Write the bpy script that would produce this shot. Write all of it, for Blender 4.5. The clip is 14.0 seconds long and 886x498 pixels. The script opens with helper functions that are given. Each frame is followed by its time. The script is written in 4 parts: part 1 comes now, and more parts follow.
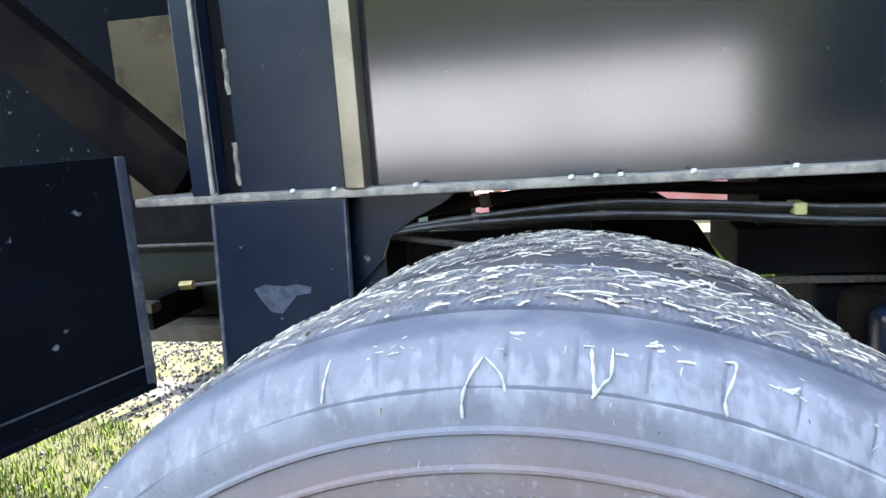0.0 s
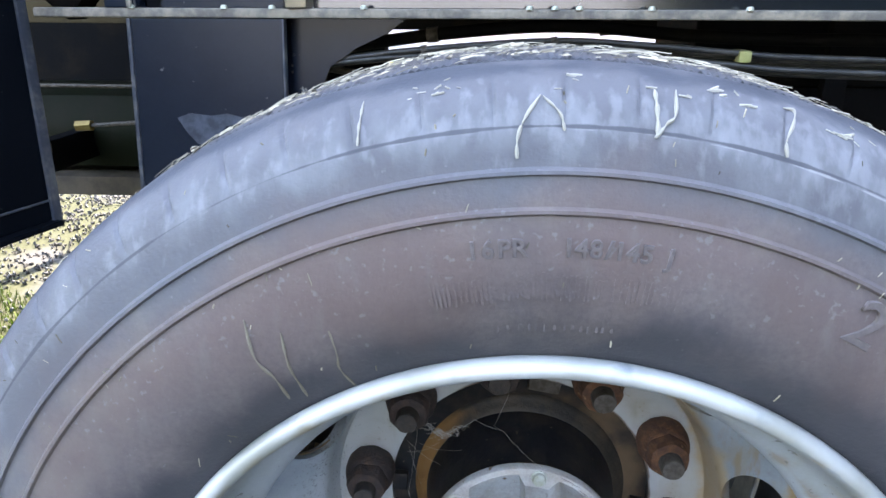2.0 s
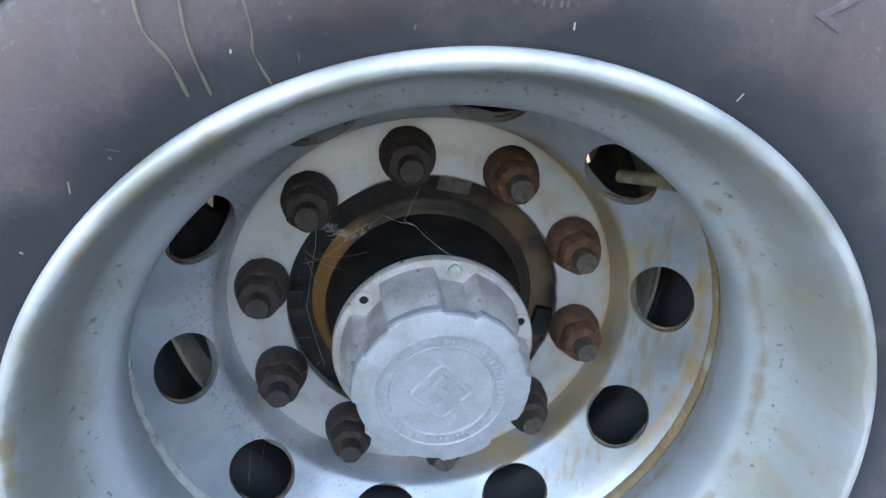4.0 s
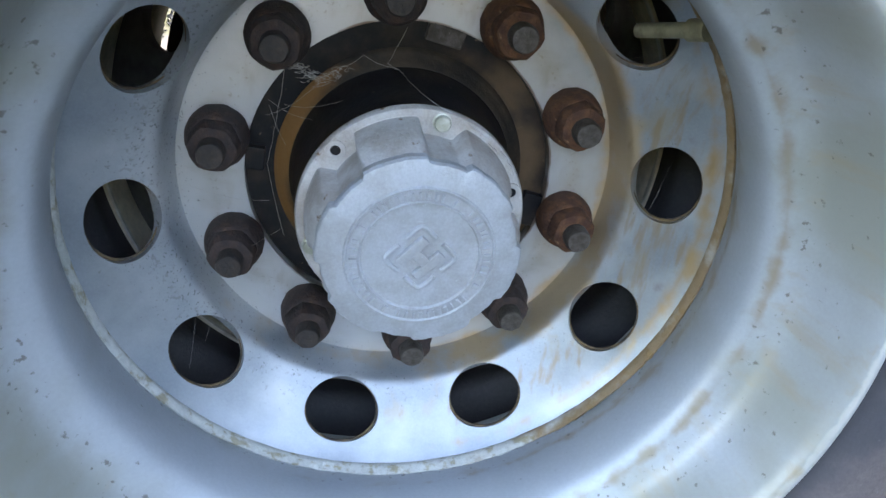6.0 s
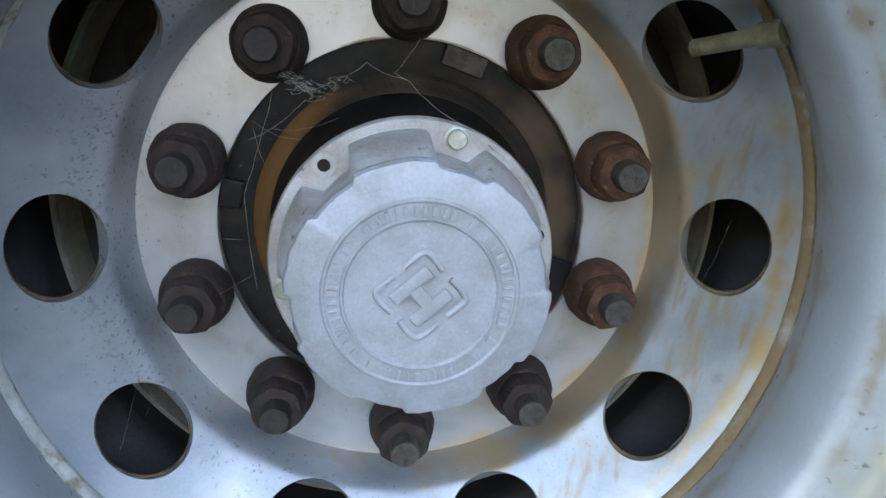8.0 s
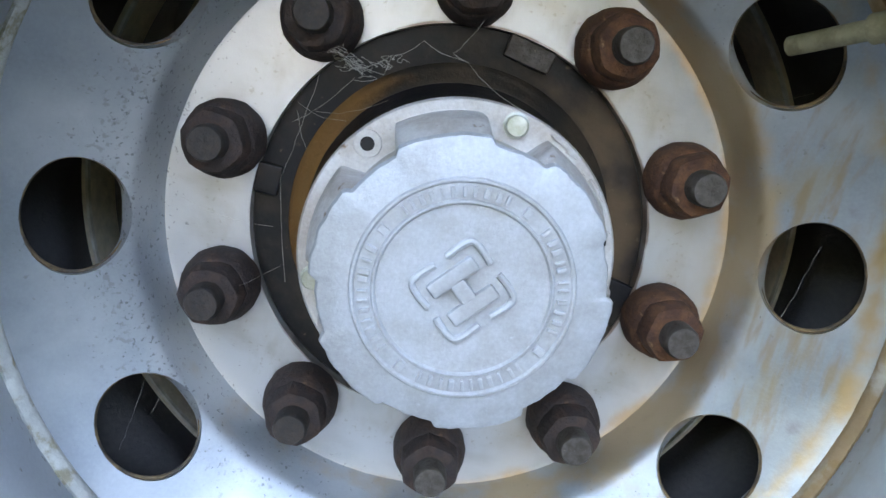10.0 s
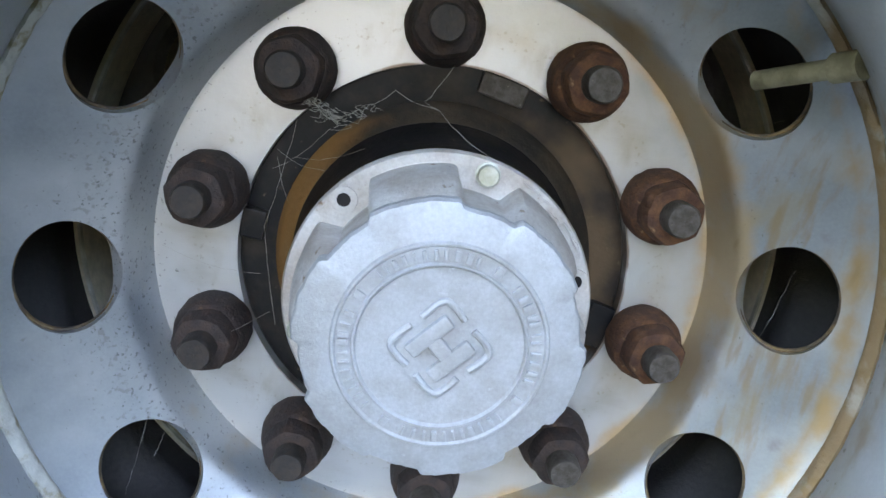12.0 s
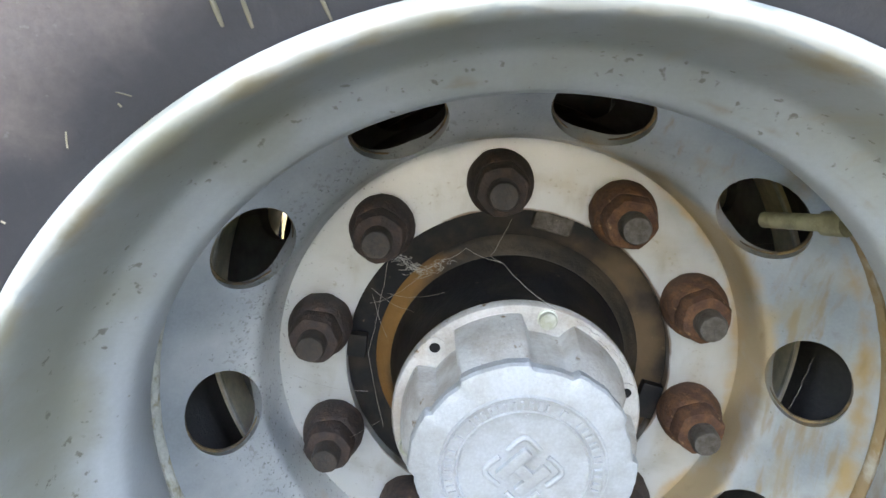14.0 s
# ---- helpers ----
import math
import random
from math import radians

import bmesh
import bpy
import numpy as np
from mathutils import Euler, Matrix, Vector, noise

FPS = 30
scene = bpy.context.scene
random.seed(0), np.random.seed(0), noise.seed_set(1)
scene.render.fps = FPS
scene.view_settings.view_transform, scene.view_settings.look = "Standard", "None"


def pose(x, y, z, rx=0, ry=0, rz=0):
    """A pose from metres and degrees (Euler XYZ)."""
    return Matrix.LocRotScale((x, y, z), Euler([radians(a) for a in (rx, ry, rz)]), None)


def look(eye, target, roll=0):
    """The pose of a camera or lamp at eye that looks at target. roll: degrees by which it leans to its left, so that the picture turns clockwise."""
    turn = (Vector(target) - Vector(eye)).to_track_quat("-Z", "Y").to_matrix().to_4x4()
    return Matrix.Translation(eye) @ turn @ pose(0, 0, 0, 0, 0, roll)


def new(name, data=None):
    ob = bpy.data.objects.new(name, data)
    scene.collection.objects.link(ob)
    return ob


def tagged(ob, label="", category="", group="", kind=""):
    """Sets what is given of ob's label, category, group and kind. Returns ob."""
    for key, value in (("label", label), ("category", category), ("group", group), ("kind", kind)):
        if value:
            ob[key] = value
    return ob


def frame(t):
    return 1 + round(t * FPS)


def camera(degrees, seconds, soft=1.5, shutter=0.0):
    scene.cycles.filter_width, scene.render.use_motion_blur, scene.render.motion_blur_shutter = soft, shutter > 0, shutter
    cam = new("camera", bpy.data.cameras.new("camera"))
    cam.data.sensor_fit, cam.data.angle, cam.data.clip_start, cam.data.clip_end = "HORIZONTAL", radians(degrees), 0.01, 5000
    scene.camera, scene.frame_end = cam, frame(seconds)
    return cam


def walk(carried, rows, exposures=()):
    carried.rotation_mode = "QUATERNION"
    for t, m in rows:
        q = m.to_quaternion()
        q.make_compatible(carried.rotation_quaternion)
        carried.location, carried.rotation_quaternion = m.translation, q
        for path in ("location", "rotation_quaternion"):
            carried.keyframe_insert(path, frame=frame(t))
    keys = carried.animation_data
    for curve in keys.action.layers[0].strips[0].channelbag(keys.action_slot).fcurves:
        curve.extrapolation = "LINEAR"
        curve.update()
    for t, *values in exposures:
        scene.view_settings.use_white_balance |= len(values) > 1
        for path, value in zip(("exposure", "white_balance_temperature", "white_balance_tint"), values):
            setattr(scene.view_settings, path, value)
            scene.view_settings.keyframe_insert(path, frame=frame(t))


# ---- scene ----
cam = camera(63.5, 14.0)
EXPO = [(0.0, 4.55, 8150, 13), (1.0, 4.65, 8000, 15), (1.5, 4.55, 8000, 16), (2.0, 4.22, 8150, 16), (3.0, 4.15, 8000, 15), (5.5, 4.13, 8000, 13), (6.5, 3.93, 8050, 13), (8.5, 4.12, 8450, 15), (11.0, 4.5, 8500, 15), (12.5, 4.45, 8700, 15), (13.5, 4.4, 9000, 15), (14.0, 4.8, 10300, 15)]
PATH = [
    (0, (0.0599, -0.6801, 1.1288), (-0.3842, 1.2385, 0.7798), -4.02),
    (0.5, (0.0341, -0.6816, 1.1116), (-0.4061, 1.2224, 0.6860), -3.10),
    (1, (0.0040, -0.6881, 1.0952), (-0.3670, 1.2050, 0.5672), -1.94),
    (1.5, (-0.0160, -0.6902, 1.0635), (-0.3343, 1.2144, 0.5427), -0.57),
    (2, (-0.0428, -0.6856, 1.0351), (-0.1642, 1.2044, 0.3923), 0.23),
    (2.5, (-0.0597, -0.6833, 1.0098), (-0.0889, 1.1796, 0.2826), 0.50),
    (3, (-0.0788, -0.6775, 0.9626), (0.0571, 1.1660, 0.1992), 1.73),
    (3.2, (-0.0808, -0.6750, 0.9420), (0.1260, 1.1539, 0.1595), 1.86),
    (5.3, (-0.0960, -0.6575, 0.8529), (0.1879, 1.0945, -0.0690), 6.16),
    (5.5, (-0.0812, -0.6420, 0.8695), (0.1722, 1.0314, -0.1961), 6.98),
    (6, (-0.0899, -0.6306, 0.7733), (0.3050, 1.1051, -0.1384), 9.96),
    (6.5, (-0.0755, -0.6176, 0.7501), (0.2947, 1.1499, -0.1094), 9.05),
    (7, (-0.0731, -0.5826, 0.7250), (0.3346, 1.1878, -0.1113), 9.22),
    (7.5, (-0.0578, -0.5672, 0.6752), (0.3028, 1.3087, 0.0829), 9.34),
    (8, (-0.0579, -0.5528, 0.6551), (0.2620, 1.3525, 0.1377), 11.43),
    (8.5, (-0.0533, -0.5384, 0.6328), (0.2496, 1.3902, 0.1983), 13.21),
    (8.7, (-0.0463, -0.5325, 0.6156), (0.2073, 1.4109, 0.2169), 13.67),
    (10.8, (-0.0455, -0.5117, 0.6120), (0.1170, 1.4300, 0.1820), 14.90),
    (11, (-0.0438, -0.5115, 0.6200), (0.1209, 1.4304, 0.1704), 14.68),
    (11.5, (-0.0397, -0.5109, 0.6401), (0.1264, 1.4237, 0.1610), 13.59),
    (12, (-0.0399, -0.5141, 0.6620), (0.1283, 1.4169, 0.1692), 12.24),
    (12.5, (-0.0351, -0.5159, 0.6794), (0.1352, 1.4076, 0.1590), 11.76),
    (13, (-0.0444, -0.5253, 0.7055), (0.1189, 1.4019, 0.1964), 11.21),
    (13.5, (-0.0493, -0.5542, 0.7607), (-0.0029, 1.3682, 0.2111), 8.30),
    (14, (-0.0757, -0.5828, 0.8063), (-0.0471, 1.3214, 0.1956), 5.82),
]
walk(cam, [(t, look(e, g, r)) for t, e, g, r in PATH], EXPO)

# ---- light ----
SUN_DIR = Vector((0.15, 0.72, 0.66)).normalized()      # towards the sun
world = bpy.data.worlds.new("sky")
scene.world = world
world.use_nodes = True
wn = world.node_tree.nodes
sky = wn.new("ShaderNodeTexSky")
sky.sky_type, sky.sun_disc = "NISHITA", False
sky.sun_elevation = math.asin(SUN_DIR.z)
sky.sun_rotation = math.atan2(SUN_DIR.x, SUN_DIR.y)
world.node_tree.links.new(sky.outputs["Color"], wn["Background"].inputs["Color"])
wn["Background"].inputs["Strength"].default_value = 0.15
sun_data = bpy.data.lights.new("sun", "SUN")
sun_data.energy, sun_data.angle, sun_data.color = 3.2, radians(0.5), (1.0, 0.95, 0.86)
sun = new("sun", sun_data)
sun.matrix_world = look(SUN_DIR * 20, (0, 0, 0))


# ---- materials ----
def mat(name, base, rough=0.6, metal=0.0, second=None, scale=8.0, cover=0.5, soft=0.12, fine=0.0, fine_scale=150.0,
        bump=0.0, bump_scale=120.0, third=None, third_scale=30.0, third_cover=0.65, spec=0.5, island=0.0, stretch=None, rough2=None):
    """A surface of a base colour, patches of a second and specks of a third, fine grain and relief."""
    m = bpy.data.materials.new(name)
    m.use_nodes = True
    nt = m.node_tree
    N, L = nt.nodes, nt.links
    b = N["Principled BSDF"]
    b.inputs["Roughness"].default_value, b.inputs["Metallic"].default_value = rough, metal
    b.inputs["Specular IOR Level"].default_value = spec
    tc = N.new("ShaderNodeTexCoord")
    co = tc.outputs["Object"]
    if stretch:
        mp = N.new("ShaderNodeMapping")
        mp.inputs["Scale"].default_value = stretch
        L.new(co, mp.inputs["Vector"])
        co = mp.outputs["Vector"]

    def tex(s, detail=6.0, rgh=0.6, off=0.0):
        n = N.new("ShaderNodeTexNoise")
        n.noise_dimensions = "4D"
        n.inputs["Scale"].default_value, n.inputs["Detail"].default_value, n.inputs["Roughness"].default_value = s, detail, rgh
        n.inputs["W"].default_value = off
        L.new(co, n.inputs["Vector"])
        return n.outputs["Fac"]

    def ramp(fac, lo, hi):
        r = N.new("ShaderNodeMapRange")
        r.interpolation_type = "SMOOTHSTEP"
        r.inputs["From Min"].default_value, r.inputs["From Max"].default_value = lo, hi
        L.new(fac, r.inputs["Value"])
        return r.outputs["Result"]

    def mix(fac, a, c, mode="MIX"):
        x = N.new("ShaderNodeMix")
        x.data_type, x.blend_type = "RGBA", mode
        if isinstance(fac, float):
            x.inputs["Factor"].default_value = fac
        else:
            L.new(fac, x.inputs["Factor"])
        for sock, v in ((x.inputs["A"], a), (x.inputs["B"], c)):
            if isinstance(v, tuple):
                sock.default_value = (*v, 1)
            else:
                L.new(v, sock)
        return x.outputs["Result"]

    col = tuple(base)
    if second:
        f2 = ramp(tex(scale), cover - soft, cover + soft)
        col = mix(f2, col, tuple(second))
        if rough2 is not None:
            rr = N.new("ShaderNodeMapRange")
            rr.inputs["To Min"].default_value, rr.inputs["To Max"].default_value = rough, rough2
            L.new(f2, rr.inputs["Value"])
            L.new(rr.outputs["Result"], b.inputs["Roughness"])
    if third:
        col = mix(ramp(tex(third_scale, 4.0, 0.6, 3.7), third_cover - 0.05, third_cover + 0.05), col, tuple(third))
    if fine:
        g = N.new("ShaderNodeMapRange")
        g.inputs["To Min"].default_value, g.inputs["To Max"].default_value = 1 - fine, 1 + fine
        L.new(tex(fine_scale, 4.0, 0.6, 9.1), g.inputs["Value"])
        col = mix(1.0, col, g.outputs["Result"], "MULTIPLY")
    if island:
        geo = N.new("ShaderNodeNewGeometry")
        g = N.new("ShaderNodeMapRange")
        g.inputs["To Min"].default_value, g.inputs["To Max"].default_value = 1 - island, 1 + island
        L.new(geo.outputs["Random Per Island"], g.inputs["Value"])
        col = mix(1.0, col, g.outputs["Result"], "MULTIPLY")
    if isinstance(col, tuple):
        b.inputs["Base Color"].default_value = (*col, 1)
    else:
        L.new(col, b.inputs["Base Color"])
    if bump:
        bp = N.new("ShaderNodeBump")
        bp.inputs["Strength"].default_value, bp.inputs["Distance"].default_value = bump, 0.002
        L.new(tex(bump_scale, 5.0, 0.6, 5.3), bp.inputs["Height"])
        L.new(bp.outputs["Normal"], b.inputs["Normal"])
    return m


def ring_mask(m, r_mid, r_soft, x_bias=0.0, noise_scale=20.0, lo=0.4, hi=0.6, off=0.0, squeeze=(1, 1, 1), outside=False):
    """A stain that keeps to a ring (or all outside it) about the wheel's axis, broken up by noise, heavier to one side."""
    N, L = m.node_tree.nodes, m.node_tree.links

    def math_node(op, a, b=0.0, c=0.0):
        n = N.new("ShaderNodeMath")
        n.operation = op
        for k, v in enumerate((a, b, c)):
            if isinstance(v, (int, float)):
                n.inputs[k].default_value = v
            else:
                L.new(v, n.inputs[k])
        return n.outputs[0]
    tc = N.new("ShaderNodeTexCoord")
    sep = N.new("ShaderNodeSeparateXYZ")
    L.new(tc.outputs["Object"], sep.inputs[0])
    r = math_node("SQRT", math_node("ADD", math_node("POWER", sep.outputs["X"], 2.0), math_node("POWER", sep.outputs["Z"], 2.0)))
    nz = N.new("ShaderNodeTexNoise")
    nz.noise_dimensions = "4D"
    nz.inputs["Scale"].default_value, nz.inputs["Detail"].default_value, nz.inputs["W"].default_value = noise_scale, 7.0, off
    mp = N.new("ShaderNodeMapping")
    mp.inputs["Scale"].default_value = squeeze
    L.new(tc.outputs["Object"], mp.inputs["Vector"])
    L.new(mp.outputs["Vector"], nz.inputs["Vector"])
    if outside:
        near = math_node("MULTIPLY", math_node("SUBTRACT", r, r_mid), 1.0 / r_soft)
    else:
        near = math_node("SUBTRACT", 1.0, math_node("ABSOLUTE", math_node("MULTIPLY", math_node("SUBTRACT", r, r_mid), 1.0 / r_soft)))
    near = math_node("MINIMUM", math_node("MAXIMUM", near, -1.0), 1.0)
    v = math_node("ADD", nz.outputs["Fac"], math_node("MULTIPLY", near, 0.22))
    v = math_node("ADD", v, math_node("MULTIPLY", sep.outputs["X"], x_bias))
    mr = N.new("ShaderNodeMapRange")
    mr.interpolation_type = "SMOOTHSTEP"
    mr.inputs["From Min"].default_value, mr.inputs["From Max"].default_value = lo, hi
    L.new(v, mr.inputs["Value"])
    return mr.outputs["Result"]


def stain(m, mask, colour, rough=None, amount=1.0):
    N, L = m.node_tree.nodes, m.node_tree.links
    b = N["Principled BSDF"]
    x = N.new("ShaderNodeMix")
    x.data_type = "RGBA"
    mul = N.new("ShaderNodeMath")
    mul.operation = "MULTIPLY"
    mul.inputs[1].default_value = amount
    L.new(mask, mul.inputs[0])
    L.new(mul.outputs[0], x.inputs["Factor"])
    link_in = b.inputs["Base Color"].links[0]
    L.new(link_in.from_socket, x.inputs["A"])
    x.inputs["B"].default_value = (*colour, 1)
    L.new(x.outputs["Result"], b.inputs["Base Color"])


M_RUBBER = mat("dusty_rubber", (0.115, 0.095, 0.094), 0.62, second=(0.155, 0.124, 0.118), scale=8, cover=0.50, soft=0.22,
               fine=0.40, fine_scale=240, bump=0.35, bump_scale=260)
stain(M_RUBBER, ring_mask(M_RUBBER, 0.389, 0.045, 0.0, 11, 0.50, 0.86, 12.0), (0.105, 0.082, 0.078), amount=0.6)
stain(M_RUBBER, ring_mask(M_RUBBER, 0.4115, 0.020, 0.0, 18, 0.34, 0.66, outside=True), (0.100, 0.102, 0.114), amount=0.85)
stain(M_RUBBER, ring_mask(M_RUBBER, 0.4530, 0.028, 0.15, 26, 0.50, 0.90, 4.0, (1.5, 1, 0.8)), (0.23, 0.235, 0.245), amount=0.55)
stain(M_RUBBER, ring_mask(M_RUBBER, 0.4560, 0.028, 0.30, 85, 0.60, 0.84, 14.0, (1.6, 1, 0.7)), (0.32, 0.32, 0.335), amount=0.30)
stain(M_RUBBER, ring_mask(M_RUBBER, 0.4852, 0.0014, 0.0, 55, 0.44, 0.72, 31.0, outside=True), (0.115, 0.098, 0.090), amount=0.85)
stain(M_RUBBER, ring_mask(M_RUBBER, 0.4812, 0.0040, 0.0, 30, 0.44, 0.70, 16.0), (0.045, 0.052, 0.068), amount=0.75)
stain(M_RUBBER, ring_mask(M_RUBBER, 0.402, 0.030, -0.5, 26, 0.60, 0.92, 8.0), (0.20, 0.17, 0.145), amount=0.55)
stain(M_RUBBER, ring_mask(M_RUBBER, 0.314, 0.034, 0.0, 14, 0.38, 0.70, 2.0), (0.046, 0.046, 0.054), amount=0.88)
stain(M_RUBBER, ring_mask(M_RUBBER, 0.385, 0.05, 0.0, 7, 0.46, 0.80, 41.0), (0.135, 0.086, 0.074), amount=0.7)
stain(M_RUBBER, ring_mask(M_RUBBER, 0.372, 0.10, 0.0, 50, 0.72, 0.98, 18.0, (1.8, 1, 0.45)), (0.17, 0.15, 0.14), amount=0.4)
stain(M_RUBBER, ring_mask(M_RUBBER, 0.388, 0.14, 0.0, 190, 0.80, 0.88, 6.0), (0.22, 0.21, 0.21), amount=0.38)
stain(M_RUBBER, ring_mask(M_RUBBER, 0.4515, 0.0013, 0.0, 20, 0.50, 0.68, 51.0), (0.045, 0.048, 0.058), amount=0.8)
stain(M_RUBBER, ring_mask(M_RUBBER, 0.4500, 0.0010, 0.5, 40, 0.66, 0.86, 52.0), (0.34, 0.33, 0.32), amount=0.7)
# inner tyre's rubber: shade behind the outer wheel is put into the colour
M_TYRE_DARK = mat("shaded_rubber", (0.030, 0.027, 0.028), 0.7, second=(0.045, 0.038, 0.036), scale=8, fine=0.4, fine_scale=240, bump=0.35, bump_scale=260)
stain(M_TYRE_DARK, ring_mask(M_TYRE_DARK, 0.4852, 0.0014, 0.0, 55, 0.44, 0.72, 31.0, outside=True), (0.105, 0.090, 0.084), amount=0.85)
M_STEEL = mat("grey_wheel_paint", (0.32, 0.345, 0.37), 0.36, metal=0.46, second=(0.25, 0.27, 0.285), scale=9, cover=0.55, soft=0.2,
              fine=0.16, fine_scale=420, bump=0.20, bump_scale=110, third=(0.15, 0.12, 0.09), third_scale=170, third_cover=0.715)
stain(M_STEEL, ring_mask(M_STEEL, 0.165, 0.030, 0.0, 12, 0.14, 0.60, 1.0), (0.55, 0.55, 0.545), amount=0.92)
stain(M_STEEL, ring_mask(M_STEEL, 0.168, 0.030, 0.0, 240, 0.76, 0.88, 63.0), (0.33, 0.29, 0.23), amount=0.55)
stain(M_STEEL, ring_mask(M_STEEL, 0.172, 0.030, 0.0, 26, 0.62, 0.94, 21.0, (0.6, 1, 1.5)), (0.33, 0.305, 0.26), amount=0.6)
stain(M_STEEL, ring_mask(M_STEEL, 0.160, 0.030, 0.0, 40, 0.66, 1.0, 23.0, (1.5, 1, 0.7)), (0.29, 0.245, 0.18), amount=0.5)
stain(M_STEEL, ring_mask(M_STEEL, 0.168, 0.030, 1.5, 18, 0.72, 1.05, 61.0, (1, 1, 0.6)), (0.44, 0.36, 0.26), amount=0.65)
stain(M_STEEL, ring_mask(M_STEEL, 0.2060, 0.0085, 1.0, 26, 0.58, 0.88, 2.0), (0.48, 0.335, 0.185), amount=0.88)
stain(M_STEEL, ring_mask(M_STEEL, 0.2300, 0.035, 0.6, 34, 0.74, 0.94, 11.0, (1.3, 1, 0.8)), (0.36, 0.29, 0.19), amount=0.55)
stain(M_STEEL, ring_mask(M_STEEL, 0.267, 0.008, 1.0, 34, 0.74, 1.12, 5.0, (1.3, 1, 0.8)), (0.44, 0.28, 0.12), amount=0.9)
stain(M_STEEL, ring_mask(M_STEEL, 0.225, 0.05, -0.2, 230, 0.78, 0.88, 25.0), (0.16, 0.14, 0.11), amount=0.35)
stain(M_STEEL, ring_mask(M_STEEL, 0.238, 0.040, 0.8, 70, 0.80, 1.02, 64.0, (1.7, 1, 0.28)), (0.33, 0.215, 0.10), amount=0.65)
stain(M_STEEL, ring_mask(M_STEEL, 0.1435, 0.0016, 0.8, 30, 0.56, 0.80, 3.0), (0.13, 0.06, 0.022), amount=0.8)
stain(M_STEEL, ring_mask(M_STEEL, 0.215, 0.09, -0.2, 320, 0.84, 0.90, 9.0), (0.06, 0.055, 0.05), amount=0.55)
M_RIM = mat("grey_rim_paint", (0.38, 0.405, 0.425), 0.40, metal=0.2, second=(0.33, 0.345, 0.355), scale=6, cover=0.56, soft=0.25,
            fine=0.12, fine_scale=300, bump=0.10, bump_scale=45, third=(0.17, 0.145, 0.105), third_scale=130, third_cover=0.72)
stain(M_RIM, ring_mask(M_RIM, 0.2640, 0.0060, 0.55, 40, 0.66, 1.00, 2.0), (0.26, 0.18, 0.085), amount=0.7)
stain(M_RIM, ring_mask(M_RIM, 0.2965, 0.0025, 0.0, 30, 0.50, 0.62, 3.0, outside=True), (0.58, 0.57, 0.54), amount=0.95)
stain(M_RIM, ring_mask(M_RIM, 0.2955, 0.007, -0.15, 30, 0.62, 0.86, 5.0), (0.31, 0.21, 0.09), amount=0.8)
stain(M_RIM, ring_mask(M_RIM, 0.285, 0.02, -0.5, 16, 0.66, 1.00, 9.0, (1, 0.35, 1)), (0.21, 0.18, 0.10), amount=0.6)
stain(M_RIM, ring_mask(M_RIM, 0.290, 0.03, 0.0, 9, 0.46, 0.82, 29.0, (1.4, 0.5, 1.4)), (0.27, 0.265, 0.215), amount=0.75)
stain(M_RIM, ring_mask(M_RIM, 0.280, 0.03, 0.35, 42, 0.74, 1.00, 33.0, (1.5, 0.25, 1.5)), (0.34, 0.27, 0.17), amount=0.5)
stain(M_RIM, ring_mask(M_RIM, 0.275, 0.04, 0.0, 150, 0.80, 0.88, 19.0), (0.10, 0.085, 0.06), amount=0.7)
M_RUST = mat("rusty_steel", (0.075, 0.030, 0.017), 0.85, second=(0.155, 0.064, 0.028), scale=75, cover=0.54, soft=0.12,
             fine=0.5, fine_scale=500, bump=0.9, bump_scale=260, third=(0.30, 0.17, 0.09), third_scale=130, third_cover=0.68)
M_RUST_DARK = mat("dark_rusty_steel", (0.032, 0.021, 0.019), 0.75, second=(0.066, 0.036, 0.027), scale=70, cover=0.54, soft=0.12,
                  fine=0.5, fine_scale=500, bump=0.9, bump_scale=260, third=(0.13, 0.075, 0.045), third_scale=120, third_cover=0.68)
M_STUD = mat("worn_stud", (0.105, 0.09, 0.078), 0.6, metal=0.3, second=(0.06, 0.045, 0.035), scale=120, fine=0.35, bump=0.6, bump_scale=300, third=(0.22, 0.19, 0.15), third_scale=180, third_cover=0.66)
M_STUD_DARK = mat("dark_stud", (0.036, 0.031, 0.029), 0.65, metal=0.2, second=(0.06, 0.042, 0.034), scale=110, fine=0.35, bump=0.6, bump_scale=300)
M_ALU = mat("cast_aluminium", (0.42, 0.435, 0.455), 0.52, metal=0.35, second=(0.36, 0.36, 0.36), scale=45, fine=0.22, fine_scale=420,
            bump=0.30, bump_scale=520, third=(0.46, 0.47, 0.49), third_scale=190, third_cover=0.68)
M_ALU_DIRTY = mat("stained_aluminium", (0.54, 0.52, 0.50), 0.55, metal=0.3, second=(0.42, 0.37, 0.33), scale=34, fine=0.22, fine_scale=420,
                  bump=0.4, bump_scale=330, third=(0.2, 0.12, 0.07), third_scale=80, third_cover=0.67)
M_BLACK = mat("black_grease_paint", (0.010, 0.010, 0.012), 0.42, spec=0.22, second=(0.030, 0.023, 0.018), scale=22, cover=0.54, fine=0.35, bump=0.25, bump_scale=160,
              third=(0.11, 0.085, 0.06), third_scale=120, third_cover=0.70)
M_FLANGE = mat("greasy_flange", (0.010, 0.010, 0.012), 0.42, spec=0.22, second=(0.030, 0.023, 0.018), scale=22, cover=0.54, fine=0.35, bump=0.25, bump_scale=160,
               third=(0.11, 0.085, 0.06), third_scale=120, third_cover=0.70)
stain(M_FLANGE, ring_mask(M_FLANGE, 0.122, 0.03, 2.6, 18, 0.72, 1.06, 3.0), (0.13, 0.080, 0.045), amount=0.85)
